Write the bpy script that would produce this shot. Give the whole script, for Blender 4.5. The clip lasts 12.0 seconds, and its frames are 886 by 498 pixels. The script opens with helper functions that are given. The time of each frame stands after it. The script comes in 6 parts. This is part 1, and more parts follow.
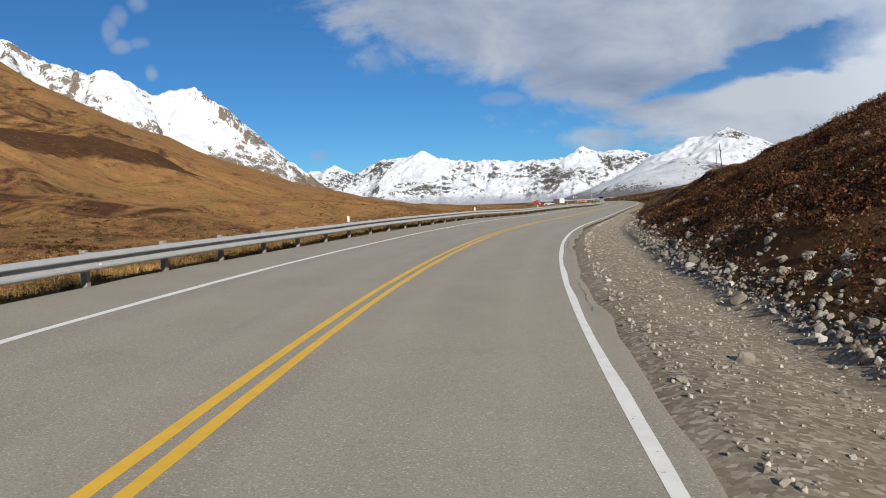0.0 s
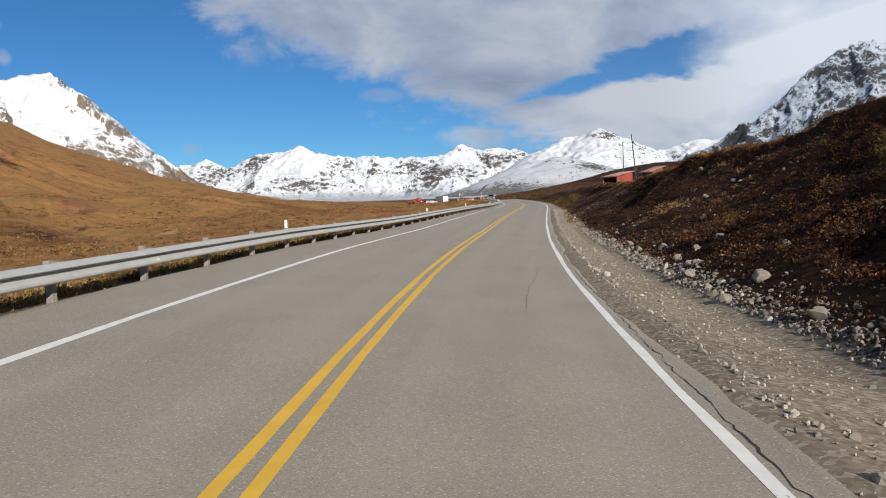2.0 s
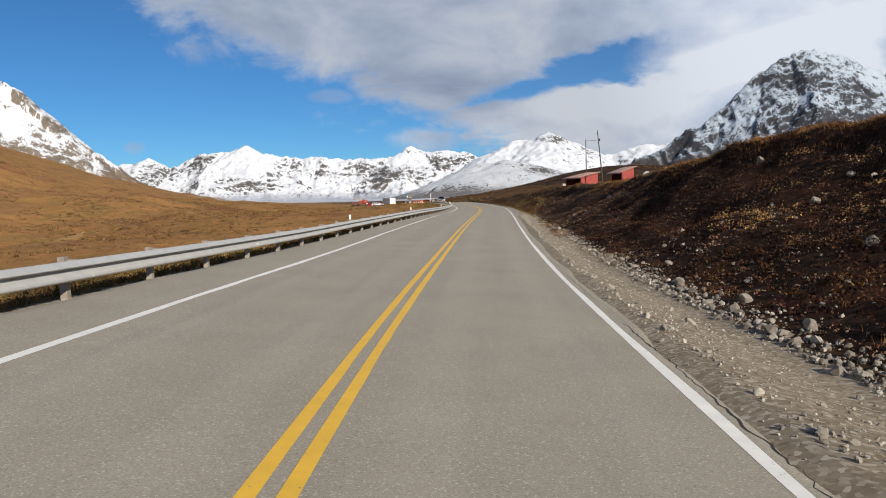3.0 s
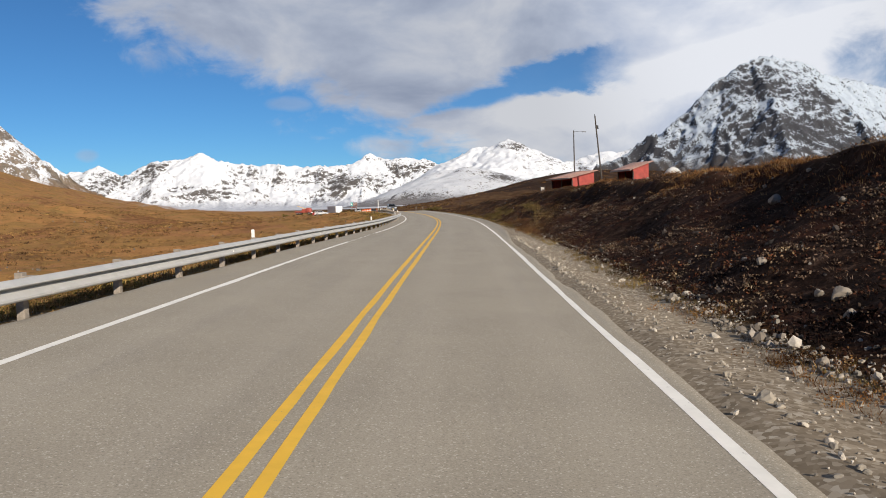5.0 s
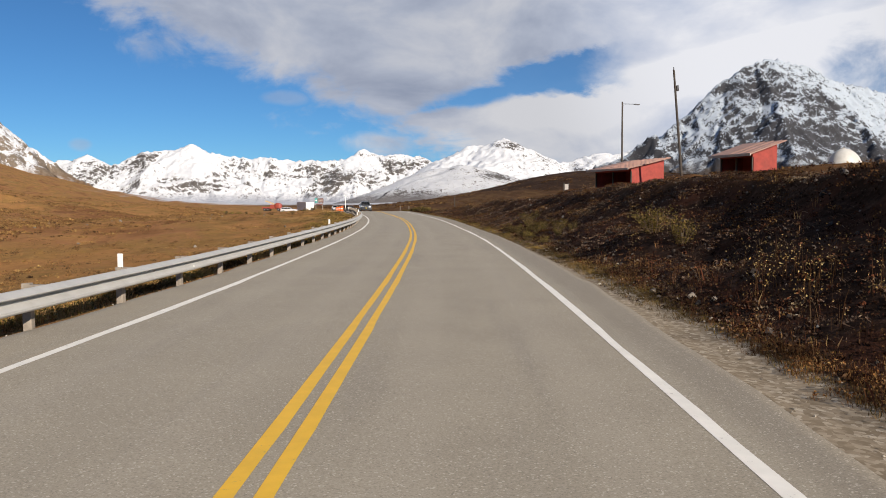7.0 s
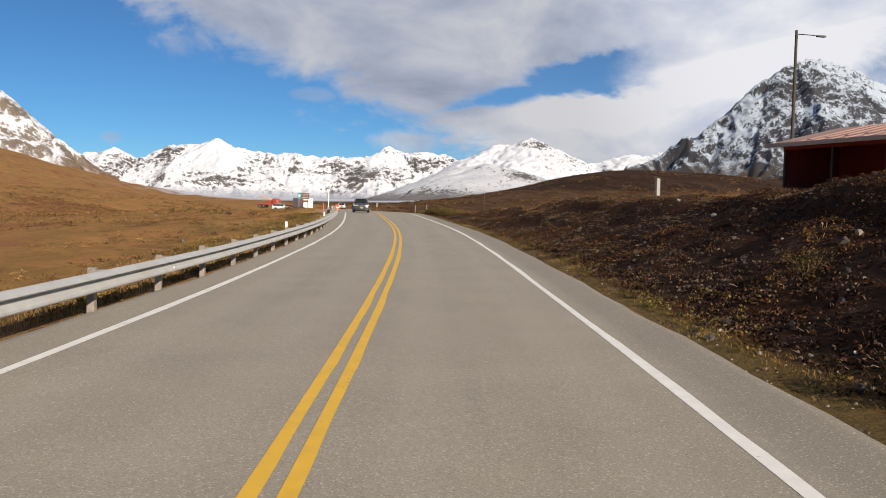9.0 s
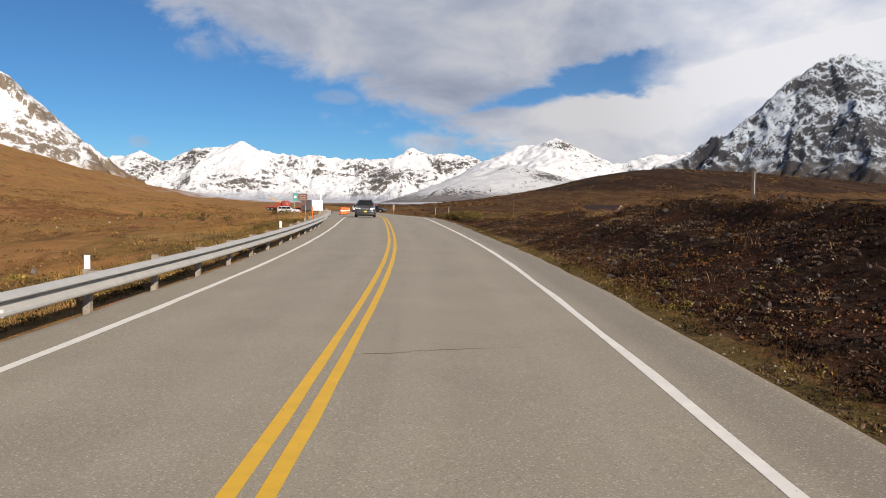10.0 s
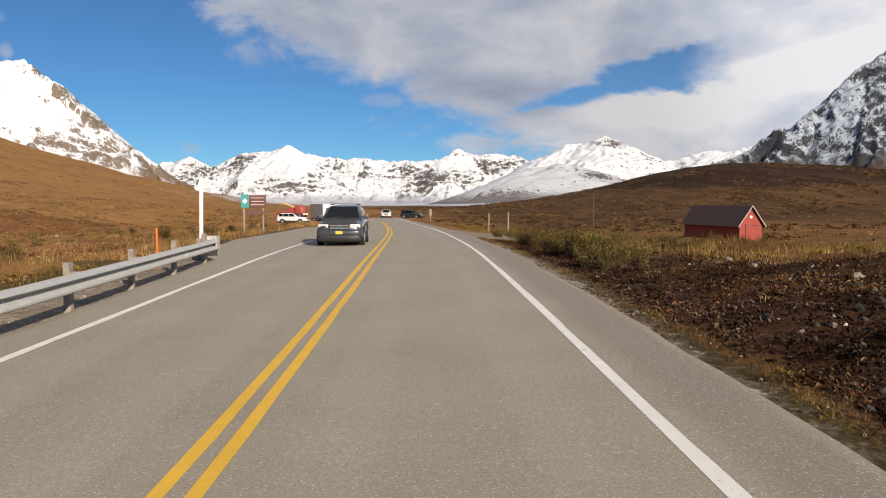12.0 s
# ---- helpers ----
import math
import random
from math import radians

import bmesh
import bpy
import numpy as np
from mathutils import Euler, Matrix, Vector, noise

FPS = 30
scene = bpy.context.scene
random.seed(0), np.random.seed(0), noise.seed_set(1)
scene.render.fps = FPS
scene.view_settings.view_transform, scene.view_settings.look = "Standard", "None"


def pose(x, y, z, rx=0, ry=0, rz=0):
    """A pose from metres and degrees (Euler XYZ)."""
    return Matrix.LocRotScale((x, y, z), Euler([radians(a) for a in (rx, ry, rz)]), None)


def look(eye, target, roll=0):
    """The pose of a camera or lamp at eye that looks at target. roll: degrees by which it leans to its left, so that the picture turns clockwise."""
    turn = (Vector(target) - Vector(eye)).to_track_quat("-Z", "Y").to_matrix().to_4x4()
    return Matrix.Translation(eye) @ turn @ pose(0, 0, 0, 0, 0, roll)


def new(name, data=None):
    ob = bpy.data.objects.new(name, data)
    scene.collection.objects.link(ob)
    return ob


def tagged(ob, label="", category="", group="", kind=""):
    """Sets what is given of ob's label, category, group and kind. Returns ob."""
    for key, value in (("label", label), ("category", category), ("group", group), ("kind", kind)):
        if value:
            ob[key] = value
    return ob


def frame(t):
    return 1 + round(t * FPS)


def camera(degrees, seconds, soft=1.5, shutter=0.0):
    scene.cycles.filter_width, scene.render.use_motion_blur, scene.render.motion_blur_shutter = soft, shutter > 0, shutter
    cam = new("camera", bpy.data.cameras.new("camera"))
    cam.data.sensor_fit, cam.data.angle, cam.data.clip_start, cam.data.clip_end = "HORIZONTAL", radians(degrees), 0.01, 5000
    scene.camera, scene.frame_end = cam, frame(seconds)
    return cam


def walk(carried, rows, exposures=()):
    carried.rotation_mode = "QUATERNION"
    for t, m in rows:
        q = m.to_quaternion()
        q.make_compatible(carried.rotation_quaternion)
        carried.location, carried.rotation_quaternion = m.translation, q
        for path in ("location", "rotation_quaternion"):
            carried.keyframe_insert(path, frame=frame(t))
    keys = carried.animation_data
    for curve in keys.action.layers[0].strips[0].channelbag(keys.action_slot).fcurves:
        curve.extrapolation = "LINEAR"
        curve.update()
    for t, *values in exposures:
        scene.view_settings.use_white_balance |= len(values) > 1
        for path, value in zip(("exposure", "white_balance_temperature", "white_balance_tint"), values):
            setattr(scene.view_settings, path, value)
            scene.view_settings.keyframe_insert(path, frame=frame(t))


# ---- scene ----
# ---- camera: carried along the right lane ----
cam = camera(60.0, 12.0, soft=0.95)
PATH = [
    (0.0, pose(2.39, -0.14, 1.72, 86.57, 2.16, -0.38)),
    (0.5, pose(2.90, 9.02, 1.82, 86.44, 1.84, -2.61)),
    (1.0, pose(3.70, 17.82, 1.89, 86.25, 1.51, -4.97)),
    (1.5, pose(4.78, 26.19, 1.92, 86.08, 1.72, -7.13)),
    (2.0, pose(6.32, 35.31, 1.92, 86.03, 1.72, -9.32)),
    (2.5, pose(8.12, 44.36, 1.88, 86.15, 1.37, -11.32)),
    (3.0, pose(10.16, 53.36, 1.83, 86.11, 1.22, -13.10)),
    (5.0, pose(20.76, 89.91, 1.70, 86.61, 1.44, -16.06)),
    (5.5, pose(23.64, 99.59, 1.75, 86.65, 0.51, -16.39)),
    (6.0, pose(26.67, 109.48, 1.80, 86.55, -0.16, -16.65)),
    (6.5, pose(29.72, 119.21, 1.84, 86.42, -0.05, -16.63)),
    (7.0, pose(32.60, 128.67, 1.85, 86.47, -0.01, -16.54)),
    (9.0, pose(43.16, 165.90, 1.85, 86.37, -1.15, -14.70)),
    (9.5, pose(45.51, 174.98, 1.83, 86.40, -1.15, -13.84)),
    (10.0, pose(47.76, 183.95, 1.83, 86.45, -0.86, -12.93)),
    (10.5, pose(49.90, 193.12, 1.86, 86.53, -0.50, -12.09)),
    (11.0, pose(51.91, 202.43, 1.90, 86.44, -0.08, -11.27)),
    (11.5, pose(53.87, 212.58, 1.96, 86.50, 0.37, -10.43)),
    (12.0, pose(55.60, 222.80, 2.01, 86.52, -0.01, -9.46)),
]
walk(cam, PATH, exposures=[(0.0, 0.02, 5950, 10), (3.0, 0.07, 6100, 11), (5.5, 0.15, 6380, 13), (9.0, 0.17, 6520, 14), (12.0, 0.17, 6680, 14)])
# ---- end of walk ----
# ---- light: low autumn sun behind the car, part-cloudy sky ----
SUN_EL = radians(21.5)
SUN_DIR = Vector((0.29, -0.957, 0.0)).normalized() * math.cos(SUN_EL) + Vector((0, 0, math.sin(SUN_EL)))
sun_data = bpy.data.lights.new("sun", "SUN")
sun_data.energy, sun_data.angle, sun_data.color = 5.6, radians(0.53), (1.0, 0.89, 0.72)
sun = new("sun", sun_data)
sun.matrix_world = look(SUN_DIR * 300, (0, 0, 0))


def link(nt, a, b):
    nt.links.new(a, b)


def mth(nt, op, a, b=None, c=None, clamp=False):
    n = nt.nodes.new("ShaderNodeMath")
    n.operation, n.use_clamp = op, clamp
    for i, v in enumerate((a, b, c)):
        if v is None:
            continue
        if isinstance(v, (int, float)):
            n.inputs[i].default_value = v
        else:
            link(nt, v, n.inputs[i])
    return n.outputs[0]


def step(nt, v, lo, hi, out0=0.0, out1=1.0):
    n = nt.nodes.new("ShaderNodeMapRange")
    n.interpolation_type = "SMOOTHSTEP"
    if isinstance(v, (int, float)):
        n.inputs[0].default_value = v
    else:
        link(nt, v, n.inputs[0])
    for i, w in ((1, lo), (2, hi), (3, out0), (4, out1)):
        n.inputs[i].default_value = w
    return n.outputs[0]


def tex(nt, vec, scale, detail=6.0, rough=0.6, distortion=0.0, stretch=None):
    if stretch is not None:
        mp = nt.nodes.new("ShaderNodeMapping")
        mp.inputs["Scale"].default_value = stretch
        link(nt, vec, mp.inputs["Vector"])
        vec = mp.outputs[0]
    n = nt.nodes.new("ShaderNodeTexNoise")
    n.inputs["Scale"].default_value, n.inputs["Detail"].default_value = scale, detail
    n.inputs["Roughness"].default_value, n.inputs["Distortion"].default_value = rough, distortion
    link(nt, vec, n.inputs["Vector"])
    return n.outputs[0]


def cells(nt, vec, scale, feature="F1", output="Distance"):
    n = nt.nodes.new("ShaderNodeTexVoronoi")
    n.feature = feature
    n.inputs["Scale"].default_value = scale
    link(nt, vec, n.inputs["Vector"])
    return n.outputs[output]


def ramp(nt, fac, stops):
    n = nt.nodes.new("ShaderNodeValToRGB")
    e = n.color_ramp.elements
    while len(e) < len(stops):
        e.new(0.5)
    for el, (p, c) in zip(e, stops):
        el.position, el.color = p, (*c, 1)
    link(nt, fac, n.inputs[0])
    return n.outputs[0]


def blend(nt, fac, a, b, mode="MIX"):
    n = nt.nodes.new("ShaderNodeMix")
    n.data_type, n.blend_type = "RGBA", mode
    for i, v in ((0, fac), (6, a), (7, b)):
        if isinstance(v, (int, float)):
            n.inputs[i].default_value = v
        elif isinstance(v, tuple):
            n.inputs[i].default_value = (*v, 1)
        else:
            link(nt, v, n.inputs[i])
    return n.outputs[2]


# world: clear sky with a broad cloud sheet ahead and to the right
world = bpy.data.worlds.new("world")
world.use_nodes = True
scene.world = world
wt = world.node_tree
wt.nodes.clear()
sky = wt.nodes.new("ShaderNodeTexSky")
sky.sky_type, sky.sun_disc = "NISHITA", False
sky.sun_elevation, sky.sun_rotation = SUN_EL, math.atan2(SUN_DIR.x, SUN_DIR.y)
sky.altitude, sky.air_density, sky.dust_density, sky.ozone_density = 2600, 1.0, 0.05, 5.0
wc = wt.nodes.new("ShaderNodeTexCoord").outputs["Generated"]
sep = wt.nodes.new("ShaderNodeSeparateXYZ")
link(wt, wc, sep.inputs[0])
ahead = mth(wt, "MAXIMUM", sep.outputs[1], 0.25)
cu = mth(wt, "DIVIDE", sep.outputs[0], ahead)
cw = mth(wt, "DIVIDE", sep.outputs[2], ahead)
big = tex(wt, wc, 4.6, 8, 0.58, 0.5, (1.0, 1.0, 2.0))
fine = tex(wt, wc, 15.0, 9, 0.62, 0.5, (1.0, 1.0, 1.7))
wob = mth(wt, "ADD", mth(wt, "MULTIPLY", mth(wt, "SUBTRACT", big, 0.5), 0.34),
          mth(wt, "MULTIPLY", mth(wt, "SUBTRACT", fine, 0.5), 0.13))
edge = mth(wt, "SUBTRACT", cw, mth(wt, "MULTIPLY_ADD", cu, -0.40, 0.187))
sheet = step(wt, mth(wt, "ADD", edge, wob), -0.03, 0.05)
# the blue slot in the sheet
slot_line = mth(wt, "SUBTRACT", cw, mth(wt, "MULTIPLY_ADD", cu, 0.265, 0.050))
slot_mid = mth(wt, "ABSOLUTE", slot_line)
slot_half = mth(wt, "MULTIPLY_ADD", mth(wt, "SUBTRACT", cu, 0.25), 0.070, 0.012)
slot = mth(wt, "SUBTRACT", slot_half, mth(wt, "ADD", slot_mid, mth(wt, "MULTIPLY", wob, 0.30)))
slot = mth(wt, "MULTIPLY", step(wt, slot, -0.008, 0.010), mth(wt, "MULTIPLY", step(wt, cu, 0.19, 0.26), step(wt, mth(wt, "ADD", cu, mth(wt, "MULTIPLY", wob, 0.5)), 0.59, 0.49)))
su = mth(wt, "DIVIDE", mth(wt, "SUBTRACT", cu, 1.0), 0.085)
sw = mth(wt, "DIVIDE", mth(wt, "SUBTRACT", cw, 0.205), 0.080)
slot2 = step(wt, mth(wt, "ADD", mth(wt, "ADD", mth(wt, "MULTIPLY", su, su), mth(wt, "MULTIPLY", sw, sw)), mth(wt, "MULTIPLY", wob, 11.0)), 1.5, 0.1)
sheet = mth(wt, "MULTIPLY", sheet, mth(wt, "SUBTRACT", 1.0, mth(wt, "MULTIPLY", mth(wt, "MAXIMUM", slot, slot2), 0.95)))


def wisp(u, w, ru, rw, amount):
    a = mth(wt, "DIVIDE", mth(wt, "SUBTRACT", cu, u), ru)
    b = mth(wt, "DIVIDE", mth(wt, "SUBTRACT", cw, w), rw)
    d = mth(wt, "ADD", mth(wt, "MULTIPLY", a, a), mth(wt, "MULTIPLY", b, b))
    return mth(wt, "MULTIPLY", step(wt, mth(wt, "ADD", d, mth(wt, "MULTIPLY", wob, 14.0)), 1.3, -0.3), amount)


for spot in ((-0.375, 0.270, 0.016, 0.014, 0.5), (-0.399, 0.255, 0.014, 0.016, 0.5), (-0.411, 0.234, 0.011, 0.018, 0.5), (-0.398, 0.216, 0.016, 0.010, 0.55), (-0.374, 0.219, 0.016, 0.008, 0.4), (-0.361, 0.182, 0.009, 0.012, 0.65), (0.09, 0.131, 0.03, 0.010, 0.35),
             (0.215, 0.076, 0.055, 0.017, 0.85), (-0.152, 0.068, 0.012, 0.008, 0.4)):
    sheet = mth(wt, "MAXIMUM", sheet, wisp(*spot))
in_front = step(wt, sep.outputs[1], 0.05, 0.35)
scatter = mth(wt, "MULTIPLY", step(wt, big, 0.56, 0.68), 0.6)
cover = mth(wt, "ADD", mth(wt, "MULTIPLY", sheet, in_front), mth(wt, "MULTIPLY", scatter, mth(wt, "SUBTRACT", 1.0, in_front)), clamp=True)
gu = mth(wt, "SUBTRACT", cu, 0.80)
gw = mth(wt, "SUBTRACT", cw, 0.27)
thin = step(wt, mth(wt, "ADD", mth(wt, "MULTIPLY", gu, gu), mth(wt, "MULTIPLY", gw, gw)), 0.16, 0.0)
# sunlit cloud tops below the slot
puff = mth(wt, "MULTIPLY", step(wt, slot_line, 0.0, -0.022), mth(wt, "MULTIPLY", step(wt, slot_line, -0.11, -0.04), step(wt, cu, 0.22, 0.32)))
shade = mth(wt, "ADD", mth(wt, "MULTIPLY", puff, 0.60), mth(wt, "ADD", mth(wt, "MULTIPLY_ADD", tex(wt, wc, 5.2, 6, 0.55, 0.3, (1.0, 1.0, 2.0)), 2.9, -0.98), mth(wt, "ADD", mth(wt, "MULTIPLY", thin, 0.34), mth(wt, "MULTIPLY", mth(wt, "SUBTRACT", 1.0, sheet), 0.35))), clamp=True)
cloud_col = ramp(wt, shade, [(0.0, (0.47, 0.55, 0.71)), (0.45, (0.68, 0.76, 0.90)), (1.0, (1.04, 1.07, 1.10))])
sky_bg, cloud_bg, mixer = wt.nodes.new("ShaderNodeBackground"), wt.nodes.new("ShaderNodeBackground"), wt.nodes.new("ShaderNodeMixShader")
link(wt, blend(wt, 1.0, sky.outputs[0], (0.60, 0.92, 1.03), "MULTIPLY"), sky_bg.inputs[0])
sky_bg.inputs[1].default_value = 0.069
link(wt, cloud_col, cloud_bg.inputs[0])
link(wt, mth(wt, "MULTIPLY_ADD", thin, 0.17, 0.525), cloud_bg.inputs[1])
link(wt, cover, mixer.inputs[0])
link(wt, sky_bg.outputs[0], mixer.inputs[1])
link(wt, cloud_bg.outputs[0], mixer.inputs[2])
wout = wt.nodes.new("ShaderNodeOutputWorld")
link(wt, mixer.outputs[0], wout.inputs[0])


# ---- materials ----
def material(name, rough=0.8, metal=0.0):
    m = bpy.data.materials.new(name)
    m.use_nodes = True
    nt = m.node_tree
    b = nt.nodes["Principled BSDF"]
    b.inputs["Roughness"].default_value, b.inputs["Metallic"].default_value = rough, metal
    pos = nt.nodes.new("ShaderNodeNewGeometry").outputs["Position"]
    return m, nt, b, pos


def bump(nt, b, height, strength=0.4, distance=0.02):
    n = nt.nodes.new("ShaderNodeBump")
    n.inputs["Strength"].default_value, n.inputs["Distance"].default_value = strength, distance
    link(nt, height, n.inputs["Height"])
    link(nt, n.outputs[0], b.inputs["Normal"])


def island(nt):
    return nt.nodes.new("ShaderNodeNewGeometry").outputs["Random Per Island"]


def simple(name, col, rough=0.7, metal=0.0, vary=0.18, scale=6.0, dirt=None, bump_s=0.15):
    """Paint, wood or metal: a base colour with grain at two scales and a little dirt."""
    m, nt, b, pos = material(name, rough, metal)
    lo, hi = tuple(c * (1 - vary) for c in col), tuple(min(1, c * (1 + vary)) for c in col)
    c = ramp(nt, tex(nt, pos, scale, 8, 0.65), [(0.3, lo), (0.7, hi)])
    stain = tex(nt, pos, scale * 0.22, 4, 0.6)
    c = blend(nt, step(nt, stain, 0.55, 0.75, 0.0, 0.45), c, dirt or tuple(v * 0.6 for v in col))
    link(nt, c, b.inputs["Base Color"])
    bump(nt, b, tex(nt, pos, scale * 6, 4, 0.6), bump_s, 0.01)
    return m


def leafy(name, stops, rough=0.75, translucent=0.25):
    """Leaves and blades, each with its own tint."""
    m, nt, b, pos = material(name, rough)
    patch = ramp(nt, tex(nt, pos, 1.1, 5, 0.65), [(0.34, (0.46, 0.44, 0.44)), (0.5, (0.95, 0.92, 0.90)), (0.66, (1.40, 1.38, 1.28))])
    broad = ramp(nt, tex(nt, pos, 0.33, 3, 0.55, 0.6), [(0.36, (0.38, 0.36, 0.37)), (0.47, (1.02, 0.97, 0.92)), (0.56, (1.30, 1.22, 1.08)), (0.66, (1.60, 1.62, 1.32))])
    patch = blend(nt, 1.0, patch, broad, "MULTIPLY")
    col = blend(nt, 1.0, ramp(nt, island(nt), stops), patch, "MULTIPLY")
    link(nt, col, b.inputs["Base Color"])
    b.inputs["Specular IOR Level"].default_value = 0.08
    if translucent:
        tr, mx = nt.nodes.new("ShaderNodeBsdfTranslucent"), nt.nodes.new("ShaderNodeMixShader")
        link(nt, col, tr.inputs[0])
        mx.inputs[0].default_value = translucent
        link(nt, b.outputs[0], mx.inputs[1])
        link(nt, tr.outputs[0], mx.inputs[2])
        link(nt, mx.outputs[0], nt.nodes["Material Output"].inputs[0])
    return m


def asphalt_mat():
    m, nt, b, pos = material("worn_asphalt", 0.85)
    grit = tex(nt, pos, 55, 4, 0.7)
    agg = cells(nt, pos, 75, "F1", "Color")
    patch = tex(nt, pos, 0.55, 5, 0.55)
    lane = nt.nodes.new("ShaderNodeVertexColor")
    lane.layer_name = "lane"
    ls = nt.nodes.new("ShaderNodeSeparateColor")
    link(nt, lane.outputs[0], ls.inputs[0])
    across, run = mth(nt, "MULTIPLY_ADD", ls.outputs[0], 20.0, -10.0), mth(nt, "MULTIPLY", ls.outputs[1], 600.0)
    lv = nt.nodes.new("ShaderNodeCombineXYZ")
    link(nt, across, lv.inputs[0])
    link(nt, mth(nt, "MULTIPLY", run, 0.07), lv.inputs[1])
    streak = tex(nt, lv.outputs[0], 1.3, 6, 0.62)
    near_wheel = mth(nt, "ABSOLUTE", mth(nt, "SUBTRACT", mth(nt, "ABSOLUTE", mth(nt, "SUBTRACT", mth(nt, "ABSOLUTE", across), 1.75)), 0.85))
    wheel = step(nt, mth(nt, "ADD", near_wheel, mth(nt, "MULTIPLY", mth(nt, "SUBTRACT", streak, 0.5), 0.8)), 0.45, 0.10, 0.0, 0.30)
    c = ramp(nt, patch, [(0.3, (0.300, 0.260, 0.188)), (0.7, (0.370, 0.324, 0.236))])
    c = blend(nt, step(nt, streak, 0.5, 0.75, 0.0, 0.5), c, (0.235, 0.208, 0.166))
    c = blend(nt, wheel, c, (0.42, 0.372, 0.285))
    c = blend(nt, step(nt, across, 3.62, 4.0, 0.0, 0.55), c, (0.160, 0.132, 0.094))
    c = blend(nt, 0.34, c, ramp(nt, grit, [(0.32, (0.085, 0.076, 0.066)), (0.68, (0.52, 0.47, 0.40))]))
    speck = nt.nodes.new("ShaderNodeSeparateColor")
    link(nt, agg, speck.inputs[0])
    c = blend(nt, step(nt, speck.outputs[0], 0.94, 0.96, 0.0, 0.6), c, (0.58, 0.53, 0.45))
    c = blend(nt, step(nt, speck.outputs[1], 0.94, 0.96, 0.0, 0.35), c, (0.12, 0.105, 0.085))
    link(nt, c, b.inputs["Base Color"])
    bump(nt, b, grit, 0.35, 0.006)
    return m


def paint_mat(name, col, wear):
    m, nt, b, pos = material(name, 0.6)
    w = tex(nt, pos, 14, 8, 0.75)
    w2 = tex(nt, pos, 0.9, 4, 0.6)
    worn = step(nt, mth(nt, "ADD", mth(nt, "MULTIPLY", w, 0.7), mth(nt, "MULTIPLY", w2, 0.3)), wear, wear + 0.07)
    c = ramp(nt, tex(nt, pos, 3, 4), [(0.3, tuple(v * 0.86 for v in col)), (0.7, col)])
    link(nt, blend(nt, worn, c, (0.21, 0.19, 0.17)), b.inputs["Base Color"])
    bump(nt, b, tex(nt, pos, 60, 3), 0.3, 0.004)
    return m


